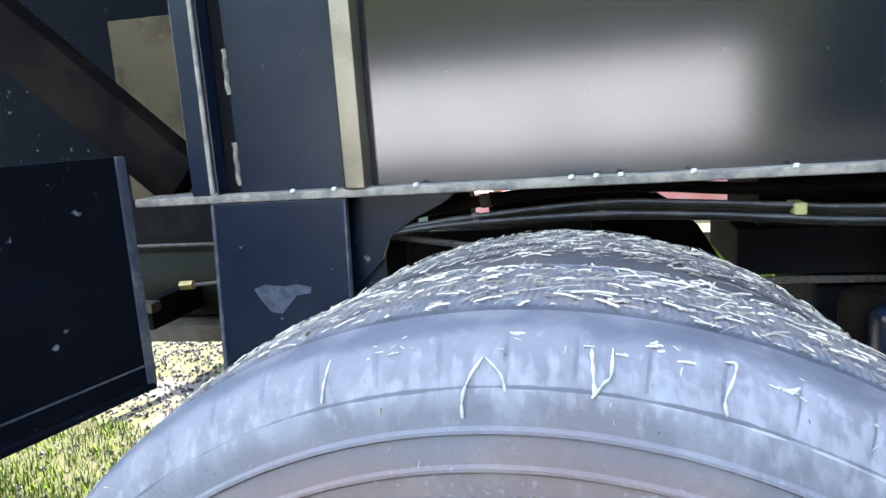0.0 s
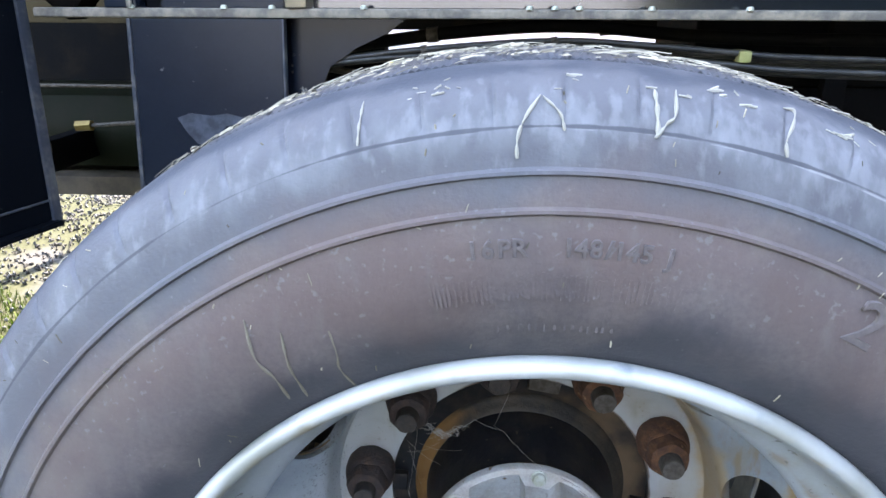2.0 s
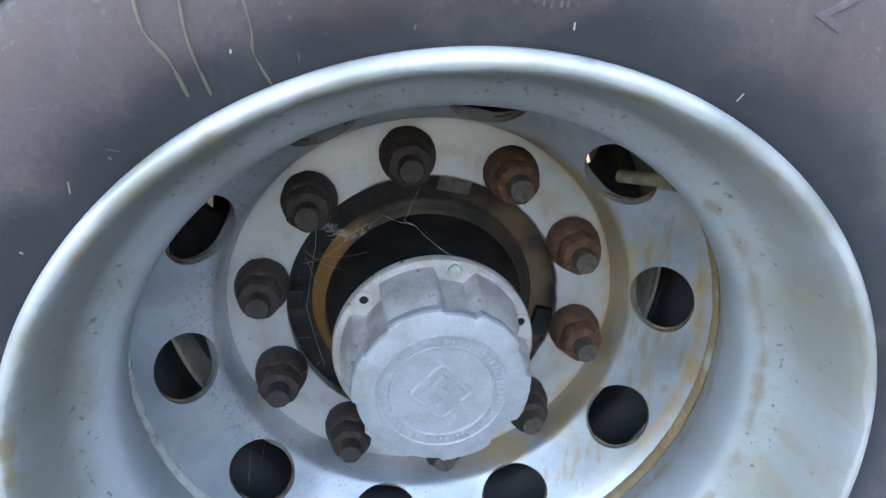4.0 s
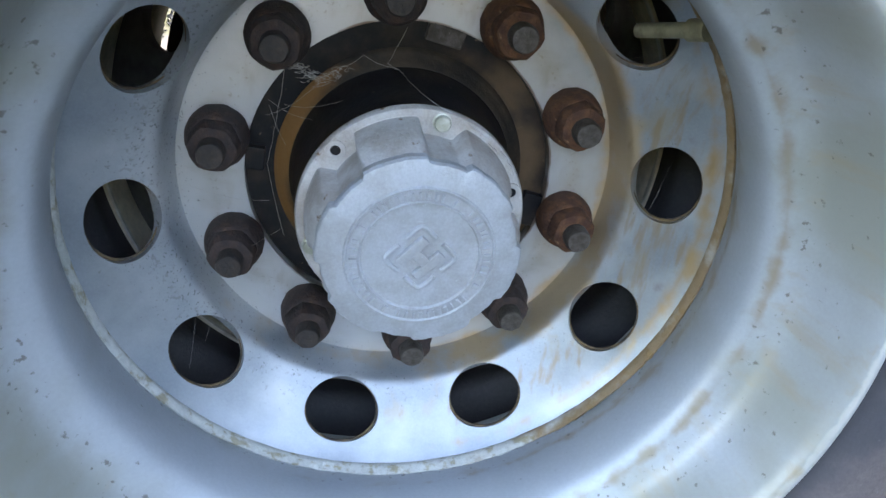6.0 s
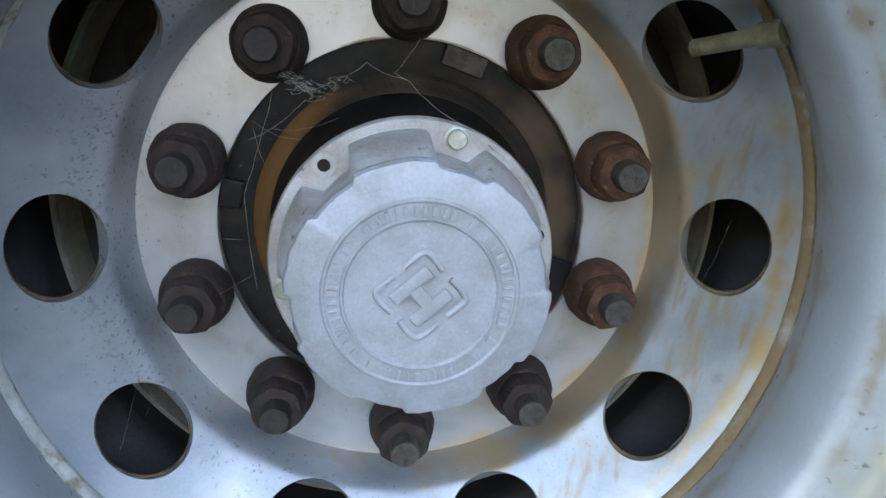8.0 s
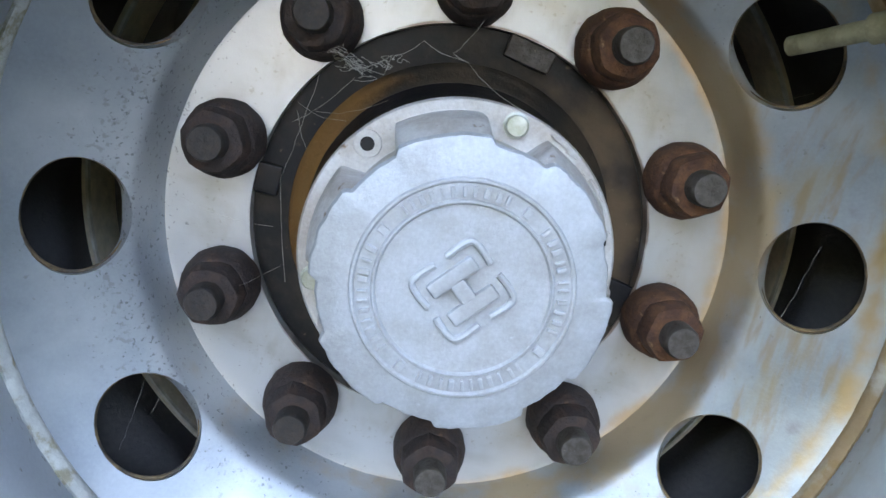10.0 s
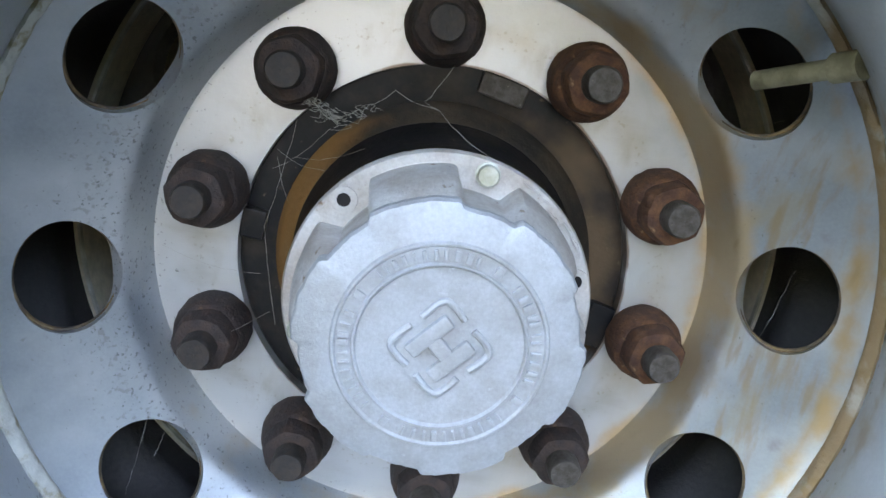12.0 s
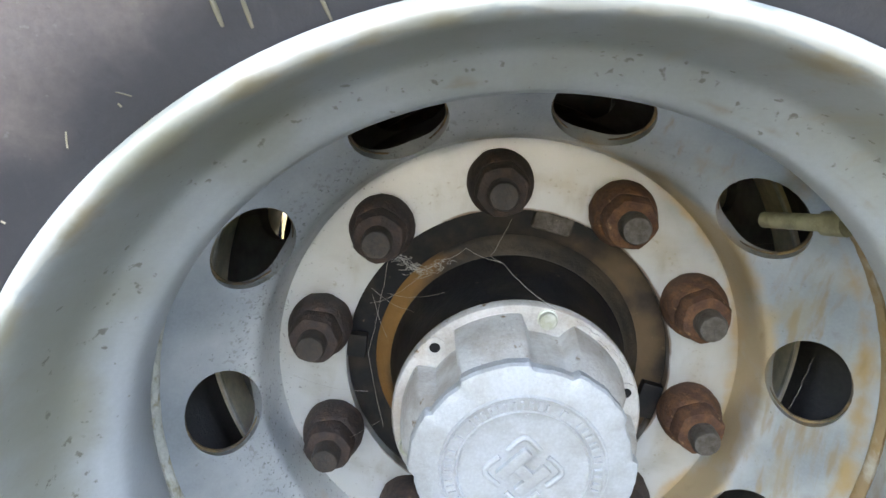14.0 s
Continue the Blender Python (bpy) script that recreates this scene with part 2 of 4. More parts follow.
M_TAN_RUST = mat("tan_rust", (0.022, 0.018, 0.015), 0.5, second=(0.060, 0.042, 0.028), scale=26, cover=0.5, fine=0.35, bump=0.4, bump_scale=250)
stain(M_TAN_RUST, ring_mask(M_TAN_RUST, 0.112, 0.02, -4.2, 16, 0.84, 1.08, 2.0), (0.23, 0.11, 0.035), amount=0.95)
M_HOLE_RUST = mat("hole_edge_rust", (0.25, 0.155, 0.07), 0.75, second=(0.06, 0.045, 0.034), scale=60, cover=0.5, fine=0.35, bump=0.4, bump_scale=250)
M_NAVY = mat("navy_paint", (0.0040, 0.0090, 0.0185), 0.26, spec=0.3, second=(0.009, 0.014, 0.023), scale=6, cover=0.55, soft=0.2, fine=0.15,
             bump=0.06, bump_scale=25, third=(0.20, 0.20, 0.20), third_scale=60, third_cover=0.715)
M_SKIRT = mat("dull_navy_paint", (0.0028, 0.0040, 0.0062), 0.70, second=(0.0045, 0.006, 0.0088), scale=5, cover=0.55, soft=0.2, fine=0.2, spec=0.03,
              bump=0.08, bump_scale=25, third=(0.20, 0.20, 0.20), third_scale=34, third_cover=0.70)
M_NAVY_EDGE = mat("scuffed_navy_edge", (0.03, 0.036, 0.05), 0.5, second=(0.10, 0.10, 0.10), scale=30, cover=0.56, fine=0.3, bump=0.2)
M_SCUFF = mat("pale_scuff", (0.055, 0.065, 0.085), 0.6, second=(0.018, 0.024, 0.038), scale=45, fine=0.2)
M_TIE = mat("yellowed_plastic", (0.35, 0.33, 0.12), 0.6, second=(0.25, 0.22, 0.1), scale=40)
M_NAVY_WORN = mat("worn_navy_edge", (0.12, 0.105, 0.088), 0.6, spec=0.4, second=(0.27, 0.225, 0.17), scale=30, cover=0.5, fine=0.3, bump=0.4, bump_scale=200)
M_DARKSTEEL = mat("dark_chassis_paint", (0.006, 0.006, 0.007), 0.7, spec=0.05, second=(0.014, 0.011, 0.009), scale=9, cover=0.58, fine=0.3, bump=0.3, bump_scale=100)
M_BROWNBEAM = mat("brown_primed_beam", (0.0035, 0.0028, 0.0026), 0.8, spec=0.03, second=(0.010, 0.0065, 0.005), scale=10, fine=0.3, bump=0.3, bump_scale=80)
M_CREAM = mat("cream_board", (0.085, 0.062, 0.034), 0.7, spec=0.1, second=(0.035, 0.026, 0.015), scale=9, cover=0.56, fine=0.15, third=(0.10, 0.08, 0.05), third_scale=30, third_cover=0.68)
M_HOSE = mat("black_hose", (0.018, 0.018, 0.019), 0.45, second=(0.05, 0.046, 0.042), scale=30, fine=0.3)
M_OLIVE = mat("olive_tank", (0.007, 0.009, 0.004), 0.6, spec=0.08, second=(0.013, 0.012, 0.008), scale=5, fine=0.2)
M_TAN = mat("tan_edge", (0.085, 0.066, 0.048), 0.7, spec=0.2, second=(0.05, 0.04, 0.03), scale=12, fine=0.2)
M_BRASS = mat("brass", (0.45, 0.32, 0.12), 0.35, metal=0.9, second=(0.3, 0.2, 0.08), scale=50)
M_ZINC = mat("zinc_bolt", (0.55, 0.56, 0.50), 0.4, metal=0.5, second=(0.42, 0.42, 0.33), scale=90, fine=0.2, bump=0.3, bump_scale=400)
M_VALVE = mat("dusty_valve", (0.25, 0.225, 0.14), 0.6, second=(0.15, 0.125, 0.07), scale=60, fine=0.2)
# inner rim and edges: colours raised to stand in for light behind the disc
M_DRUMRING = mat("brightened_grey_edge", (0.78, 0.75, 0.70), 0.5, second=(0.42, 0.36, 0.28), scale=16, fine=0.3, bump=0.3)
M_INNER_RIM = mat("brightened_inner_rim", (0.72, 0.62, 0.48), 0.55, second=(0.45, 0.37, 0.27), scale=14, fine=0.3, bump=0.3)
# darkened grey for the inner disc, with its shade in the colour
M_RINGSIDE = mat("shaded_inner_disc", (0.14, 0.135, 0.135), 0.5, metal=0.3, second=(0.06, 0.052, 0.048), scale=14, fine=0.3, bump=0.3)
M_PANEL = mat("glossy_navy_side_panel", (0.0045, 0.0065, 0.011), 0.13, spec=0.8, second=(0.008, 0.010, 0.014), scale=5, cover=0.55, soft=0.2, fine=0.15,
              bump=0.02, bump_scale=14, third=(0.16, 0.15, 0.14), third_scale=60, third_cover=0.715)
M_PANEL.node_tree.nodes["Principled BSDF"].inputs["IOR"].default_value = 1.55
M_POST = mat("bare_post", (0.26, 0.22, 0.165), 0.36, metal=0.75, second=(0.19, 0.16, 0.115), scale=9, cover=0.55, fine=0.15, bump=0.1, bump_scale=60)
M_WEB = mat("cobweb", (0.40, 0.38, 0.35), 0.9, fine=0.3)
M_STRAW = mat("straw", (0.31, 0.265, 0.195), 0.8, island=0.8, fine=0.2)
M_STRAW_PALE = mat("bleached_straw", (0.40, 0.37, 0.31), 0.8, island=0.25, fine=0.2)
# red mixed towards pink to stand in for overexposed sunlight
M_RED = mat("sun_paled_red_paint", (0.52, 0.17, 0.16), 0.5, second=(0.58, 0.27, 0.25), scale=3, fine=0.1)
M_YELLOW = mat("yellow_paint", (0.55, 0.40, 0.08), 0.5, second=(0.45, 0.32, 0.08), scale=3, fine=0.1)
M_WHITE = mat("white_paint", (0.8, 0.8, 0.78), 0.5, second=(0.7, 0.7, 0.66), scale=3, fine=0.1)
M_FLAKE = mat("flaking_sealer", (0.56, 0.55, 0.50), 0.8, second=(0.36, 0.31, 0.21), scale=75, cover=0.56, soft=0.07, fine=0.3, bump=1.0, bump_scale=130)
stain(M_FLAKE, ring_mask(M_FLAKE, 0.278, 0.03, 1.5, 24, 0.78, 1.04, 4.0), (0.27, 0.155, 0.06), amount=0.9)
M_STONE = mat("crushed_gravel", (0.080, 0.086, 0.097), 0.9, spec=0.05, island=0.4, fine=0.25, fine_scale=90, bump=0.4, bump_scale=120)
M_GRASS = mat("grass_blades", (0.042, 0.080, 0.005), 0.8, spec=0.08, island=0.55)
M_GROUND = mat("gravel_and_grass", (0.060, 0.064, 0.072), 0.95, spec=0.05, second=(0.040, 0.046, 0.030), scale=1.1, cover=0.47, soft=0.06, fine=0.5,
               fine_scale=55, bump=1.0, bump_scale=60)
# blue-grey chosen so the shed's reflection in the panel turns neutral
M_SHED = mat("pale_shed_paint", (0.36, 0.42, 0.52), 0.6, second=(0.24, 0.29, 0.37), scale=0.5, cover=0.5, soft=0.25, fine=0.1)
M_YARD = mat("dark_reflection_ground", (0.030, 0.030, 0.031), 0.9, second=(0.045, 0.043, 0.040), scale=1.5, fine=0.4, bump=0.5, bump_scale=90)
# hedge base kept extra dark in place of shade between leaves
M_HEDGE = mat("self_shaded_hedge", (0.012, 0.018, 0.007), 0.95, spec=0.1, second=(0.028, 0.038, 0.012), scale=2.5, fine=0.5, fine_scale=12, bump=1.0, bump_scale=8)


# ---- mesh helpers ----
def link(name, bm, material, parent=None, smooth=None):
    me = bpy.data.meshes.new(name)
    bm.normal_update()
    bm.to_mesh(me)
    bm.free()
    me.materials.append(material)
    if smooth:
        me.shade_smooth()
        me.set_sharp_from_angle(angle=radians(smooth))
    ob = new(name, me)
    ob.parent = parent
    if smooth and len(me.polygons) < 400:
        even = ob.modifiers.new("even_normals", "WEIGHTED_NORMAL")
        even.keep_sharp = True
    return ob


def part(name, bm, material, parent, label="", smooth=35):
    ob = link(name, bm, material, parent, smooth)
    return tagged(ob, label) if label else ob


def thing(name, m, label, category, group="", kind=""):
    ob = new(name)
    ob.empty_display_size = 0.1
    ob.matrix_world = m
    return tagged(ob, label, category, group, kind)


def revolve(profile, seg, closed=True, bm=None, change=None):
    """Turns (r, y) pairs about the y axis. change(r, y, a, i) may alter r and y."""
    bm = bm or bmesh.new()
    rings = []
    for k in range(seg):
        a = 2 * math.pi * k / seg
        ring = []
        for i, (r, y) in enumerate(profile):
            if change:
                r, y = change(r, y, a, i, k)
            ring.append(bm.verts.new((r * math.sin(a), y, r * math.cos(a))))
        rings.append(ring)
    n = len(profile)
    for k in range(seg):
        p, q = rings[k], rings[(k + 1) % seg]
        for i in range(n if closed else n - 1):
            j = (i + 1) % n
            bm.faces.new((p[i], q[i], q[j], p[j]))
    bmesh.ops.recalc_face_normals(bm, faces=bm.faces)
    return bm


def box(x0, x1, y0, y1, z0, z1, bevel=0.002, lean=0.0, bm=None, z_ref=0.99):
    """A bevelled box; lean moves x with height, as the posts of the body stand."""
    own = bm is None
    bm = bmesh.new() if own else bm
    made = bmesh.ops.create_cube(bm, size=1.0)["verts"]
    for v in made:
        z = z0 + (v.co.z + 0.5) * (z1 - z0)
        v.co = Vector((x0 + (v.co.x + 0.5) * (x1 - x0) + lean * (z - z_ref), y0 + (v.co.y + 0.5) * (y1 - y0), z))
    if bevel:
        es = list({e for v in made for e in v.link_edges})
        bmesh.ops.bevel(bm, geom=es, offset=bevel, segments=2, affect="EDGES", profile=0.5)
    return bm


def tube(points, radius, seg=10, bm=None, taper=None):
    """A round bar through points."""
    bm = bm or bmesh.new()
    pts = [Vector(p) for p in points]
    rings = []
    up = Vector((0.13, 0.21, 1.0)).normalized()
    for i, p in enumerate(pts):
        d = (pts[min(i + 1, len(pts) - 1)] - pts[max(i - 1, 0)]).normalized()
        if abs(d.dot(up)) > 0.95:
            up = Vector((1, 0.1, 0))
        a = d.cross(up).normalized()
        b = d.cross(a)
        rr = radius * (taper(i / max(1, len(pts) - 1)) if taper else 1)
        rings.append([bm.verts.new(p + rr * (math.cos(2 * math.pi * k / seg) * a + math.sin(2 * math.pi * k / seg) * b)) for k in range(seg)])
    for r0, r1 in zip(rings, rings[1:]):
        for k in range(seg):
            bm.faces.new((r0[k], r0[(k + 1) % seg], r1[(k + 1) % seg], r1[k]))
    bm.faces.new(rings[0][::-1])
    bm.faces.new(rings[-1])
    return bm


def spline(pts, n=8):
    out = []
    P = [Vector(p) for p in pts]
    P = [2 * P[0] - P[1], *P, 2 * P[-1] - P[-2]]
    for i in range(1, len(P) - 2):
        for k in range(n):
            t = k / n
            a, b, c, d = P[i - 1:i + 3]
            out.append(0.5 * ((2 * b) + (c - a) * t + (2 * a - 5 * b + 4 * c - d) * t * t + (3 * b - a - 3 * c + d) * t ** 3))
    out.append(P[-2])
    return out


def smooth01(x):
    x = min(1.0, max(0.0, x))
    return x * x * (3 - 2 * x)


def prism(outline, y0, y1, bm=None, bevel=0.0):
    """An outline of (x, z) pairs, from y0 (front, nearer the viewer) to y1."""
    bm = bm or bmesh.new()
    f = [bm.verts.new((x, y0, z)) for x, z in outline]
    b = [bm.verts.new((x, y1, z)) for x, z in outline]
    front = bm.faces.new(f)
    bm.faces.new(b[::-1])
    n = len(f)
    for i in range(n):
        bm.faces.new((f[i], b[i], b[(i + 1) % n], f[(i + 1) % n]))
    if bevel:
        bmesh.ops.bevel(bm, geom=list(front.edges), offset=bevel, segments=2, affect="EDGES", profile=0.5)
    bmesh.ops.recalc_face_normals(bm, faces=bm.faces)
    return bm


# ---- ground ----
HUB = Vector((0.0, 0.0, 0.52))
bm = bmesh.new()
cells = [-400, -60, -20, -8] + [x * 0.25 - 5 for x in range(0, 41)] + [8, 20, 60, 400]
grid = [[bm.verts.new((x, y, 0.012 * noise.noise((x * 1.7, y * 1.7, 0)) if abs(x) < 6 and abs(y) < 6 and math.hypot(x, y) > 0.6 else 0.0)) for x in cells] for y in cells]
for j in range(len(cells) - 1):
    for i in range(len(cells) - 1):
        bm.faces.new((grid[j][i], grid[j][i + 1], grid[j + 1][i + 1], grid[j + 1][i]))
tagged(link("ground", bm, M_GROUND, smooth=60), "pale crushed gravel ground with patches of short grass", "ground", kind="structure")


# ---- wheel ----
NUT_PHASE, HOLE_PHASE, PCD = -9.16, 8.71, 0.1675
wheel = thing("truck_wheel", Matrix.Translation(HUB), "grey steel truck wheel with worn dusty black tyre, standing on gravel", "wheel")

half = [(0.2990, -0.258), (0.3010, -0.268), (0.3075, -0.276), (0.321, -0.2845), (0.337, -0.2920), (0.357, -0.2962), (0.380, -0.2962), (0.398, -0.2932),
        (0.4025, -0.2920), (0.4042, -0.2942), (0.4062, -0.2938), (0.4078, -0.2910), (0.4160, -0.2895), (0.4245, -0.2870), (0.4260, -0.2892), (0.4280, -0.2886),
        (0.4296, -0.2852), (0.4380, -0.2830), (0.4490, -0.2808), (0.4530, -0.2785), (0.4600, -0.2762), (0.4680, -0.2705), (0.4745, -0.2630), (0.4785, -0.2545), (0.4808, -0.2460), (0.4828, -0.2350),
        (0.4840, -0.2250), (0.4745, -0.2230), (0.4745, -0.2150), (0.4850, -0.2130), (0.4862, -0.2000), (0.4868, -0.1850), (0.4770, -0.1825), (0.4770, -0.1745), (0.4872, -0.1720), (0.4875, -0.155)]
prof = half + [(r, -0.31 - y) for r, y in half[-2::-1]] + [(0.3030, -0.065), (0.3025, -0.245)]
TEETH = {29, 31, 34}


def tread(r, y, a, i, k):
    n = len(half)
    j = i if i < n else 2 * (n - 1) - i
    if i >= 2 * n - 1:
        return r, y
    sgn = 1 if i < n else -1
    if j in TEETH and k % 2 == 0:
        r -= 0.0016
    if 20 <= j <= 22 and k % 16 == 0:
        r -= 0.0014
        y += 0.0014 * sgn
    if 5 <= j <= 8 or 16 <= j <= 19:
        y += sgn * 0.0010 * noise.noise((r * 30, a * 9, 2.0))
    return r, y


tyre = part("tyre", revolve(prof, 1120, change=tread), M_RUBBER, wheel, "worn black rubber tyre greyed with dust", 30)


def side_y(r):
    """Depth of the tyre's outer side at a radius."""
    return float(np.interp(r, [p for p, q in half[:27]], [q for p, q in half[:27]]))


# moulded marks too faint to read stand as plain bars; one large numeral can be read
def wall_mark(r, a, w, h, bm, y=-0.2946, deep=0.0012):
    a = math.radians(a)
    m = Matrix.Translation((r * math.sin(a), y, r * math.cos(a))) @ Matrix.Rotation(a, 4, "Y")
    for v in bmesh.ops.create_cube(bm, size=1.0)["verts"]:
        v.co = m @ Vector((v.co.x * w, v.co.y * deep, v.co.z * h))


for a0, a1, r, h, step in ((-12.0, -6.0, 0.360, 0.017, 0.45), (-5.2, 4.0, 0.361, 0.017, 0.38), (5.0, 13.0, 0.362, 0.016, 0.5), (-6, 6, 0.334, 0.008, 0.8)):
    a = a0
    while a < a1:
        bar = bmesh.new()
        wall_mark(r + random.uniform(-0.001, 0.001), a, random.uniform(0.0008, 0.0018), h * random.uniform(0.6, 1.0), bar, y=side_y(r) + 0.0002)
        part("moulded_mark", bar, M_RUBBER, tyre, smooth=None)
        a += step * random.uniform(0.7, 1.4)
def wall_letter(name, body, size, r, a):
    """One raised character on the side wall."""
    font = bpy.data.curves.new(name, "FONT")
    font.body, font.size, font.extrude, font.bevel_depth, font.align_x, font.align_y = body, size, 0.0008 if size < 0.03 else 0.0012, 0.0004, "CENTER", "CENTER"
    font.resolution_u = 3
    carve = new(name, font)
    bpy.context.view_layer.update()
    me = bpy.data.meshes.new_from_object(carve)
    bpy.data.objects.remove(carve)
    me.materials.clear()
    me.materials.append(M_RUBBER)
    ob = new(name, me)
    ob.parent = tyre
    ob.matrix_local = Matrix.Translation(Vector((r * math.sin(radians(a)), side_y(r) - 0.0002, r * math.cos(radians(a))))) @ Matrix.Rotation(radians(a), 4, "Y") @ Matrix.Rotation(radians(90), 4, "X")
    return ob


for body, a in (("1", -7.6), ("6", -6.3), ("P", -4.9), ("R", -3.6), ("1", 0.6), ("4", 1.7), ("8", 2.9), ("/", 4.0), ("1", 4.9), ("4", 6.0), ("5", 7.2), ("J", 9.2)):
    wall_letter("raised_letter", body, 0.0150, 0.3845, a)
wall_letter("numeral", "2", 0.040, 0.384, 27.2)

rim_prof = [(0.3045, -0.2700), (0.3073, -0.2780), (0.3070, -0.2845), (0.3030, -0.2888), (0.2980, -0.2888), (0.2945, -0.2845), (0.2922, -0.2760), (0.2895, -0.2620), (0.2850, -0.2400),
            (0.2815, -0.2240), (0.2760, -0.2150), (0.2650, -0.2080), (0.2580, -0.2015), (0.2550, -0.1920), (0.2545, -0.1800), (0.2560, -0.1650), (0.2610, -0.1450), (0.2690, -0.1250), (0.2760, -0.1080), (0.2820, -0.0950),
            (0.2850, -0.0650), (0.2890, -0.0500), (0.3010, -0.0470), (0.3020, -0.0400), (0.2940, -0.0400), (0.2925, -0.0550), (0.2900, -0.0900), (0.2835, -0.1120),
            (0.2765, -0.1300), (0.2690, -0.1500), (0.2640, -0.1680), (0.2625, -0.1850), (0.2650, -0.1960), (0.2720, -0.2030), (0.2820, -0.2110), (0.2870, -0.2220), (0.2910, -0.2420), (0.2950, -0.2620)]
rim = part("rim", revolve(rim_prof, 180), M_RIM, wheel, "grey painted steel rim with yellowed rust stains", 60)


disc_line = spline([(r, 0, y) for r, y in ((0.13, -0.008), (0.18, -0.008), (0.2000, -0.008), (0.2028, -0.0102), (0.2050, -0.0175), (0.2066, -0.0275), (0.2082, -0.0375), (0.2100, -0.0442), (0.2140, -0.0490), (0.2245, -0.0575), (0.2335, -0.0642),
                                           (0.245, -0.0728), (0.257, -0.0815), (0.266, -0.0888), (0.272, -0.0955), (0.278, -0.1035), (0.283, -0.1110))], 10)
DISC_R, DISC_Y = [p.x for p in disc_line], [p.z for p in disc_line]


def disc_y(r):
    """The disc's face: flat pad, steep bend, cone with the holes, hollow before the joint."""
    return float(np.interp(r, DISC_R, DISC_Y))


def disc_mesh():
    bm = bmesh.new()
    SIDE, RINGS = 16, 8
    r1, r2, rc, step = 0.2090, 0.2660, 0.2362, math.radians(36)
    rad_h, tan_h = 0.0258, 0.0375

    def vert(r, a):
        return bm.verts.new((r * math.sin(a), disc_y(r), r * math.cos(a)))

    for s in range(10):
        ac = math.radians(HOLE_PHASE) + s * step
        edge = []
        for i in range(SIDE):
            edge.append((r1, ac - step / 2 + step * i / SIDE))
        for i in range(SIDE):
            edge.append((r1 + (r2 - r1) * i / SIDE, ac + step / 2))
        for i in range(SIDE):
            edge.append((r2, ac + step / 2 - step * i / SIDE))
        for i in range(SIDE):
            edge.append((r2 - (r2 - r1) * i / SIDE, ac - step / 2))
        cx, cz = rc * math.sin(ac), rc * math.cos(ac)
        loops = []
        for r, a in edge:
            px, pz = r * math.sin(a), r * math.cos(a)
            er, et = Vector((math.sin(ac), math.cos(ac))), Vector((math.cos(ac), -math.sin(ac)))
            d = Vector((px - cx, pz - cz))
            f = math.atan2(d.dot(et) / tan_h, d.dot(er) / rad_h)
            o = Vector((cx, cz)) + er * rad_h * math.cos(f) + et * tan_h * math.sin(f)
            ox, oz = o.x, o.y
            col = []
            for k in range(RINGS + 1):
                f = (k / RINGS) ** 1.3
                x, z = ox + (px - ox) * f, oz + (pz - oz) * f
                rr, aa = math.hypot(x, z), math.atan2(x, z)
                if k == RINGS:
                    rr, aa = r, a
                col.append(vert(rr, aa))
            loops.append(col)
        n = len(loops)
        for i in range(n):
            p, q = loops[i], loops[(i + 1) % n]
            for k in range(RINGS):
                bm.faces.new((p[k], p[k + 1], q[k + 1], q[k]))
    seg = 10 * SIDE
    a0 = math.radians(HOLE_PHASE) - step / 2
    for radii in ([0.1430, 0.150, 0.165, 0.180, 0.190, 0.1960, 0.1995, 0.2010, 0.2022, 0.2034, 0.2044, 0.2053, 0.2061, 0.2069, 0.2077, 0.2090], [0.2660, 0.269, 0.272, 0.275, 0.278, 0.282]):
        rings = [[vert(r, a0 + 2 * math.pi * k / seg) for k in range(seg)] for r in radii]
        for p, q in zip(rings, rings[1:]):
            for k in range(seg):
                bm.faces.new((p[k], q[k], q[(k + 1) % seg], p[(k + 1) % seg]))
    bmesh.ops.remove_doubles(bm, verts=bm.verts, dist=0.00005)
    bmesh.ops.recalc_face_normals(bm, faces=bm.faces)
    if sum(f.normal.y for f in bm.faces) > 0:
        bmesh.ops.reverse_faces(bm, faces=bm.faces)
    return bm


disc = part("wheel_disc", disc_mesh(), M_STEEL, wheel, "grey steel disc with ten round holes and rust runs", 50)
rims = {}
for f in disc.data.polygons:
    for key in f.edge_keys:
        rims[key] = rims.get(key, 0) + 1
for e in disc.data.edges:
    if rims[e.key] == 1:
        e.use_edge_sharp = True
sol = disc.modifiers.new("thickness", "SOLIDIFY")
sol.thickness, sol.offset = 0.011, -1.0

# sealer flaking along the joint of disc and rim
def flake(r, y, a, i, k):
    p = (math.sin(a) * 16, math.cos(a) * 16, i * 0.5)
    n = noise.noise(p) + 0.7 * noise.noise((p[0] * 3.7, p[1] * 3.7, p[2]))
    return r - 0.0017 * n * (1 if i < 5 else 0), y - 0.0026 * n


part("joint_sealer", revolve([(0.2728, -0.1000), (0.2706, -0.1040), (0.2698, -0.1075), (0.2698, -0.1110), (0.2708, -0.1160), (0.2760, -0.1150), (0.2815, -0.1060), (0.2780, -0.1010)], 760, change=flake), M_FLAKE, wheel, "flaking pale sealer bead", 60)


# bare rusty edge inside each hole
edge_src = None
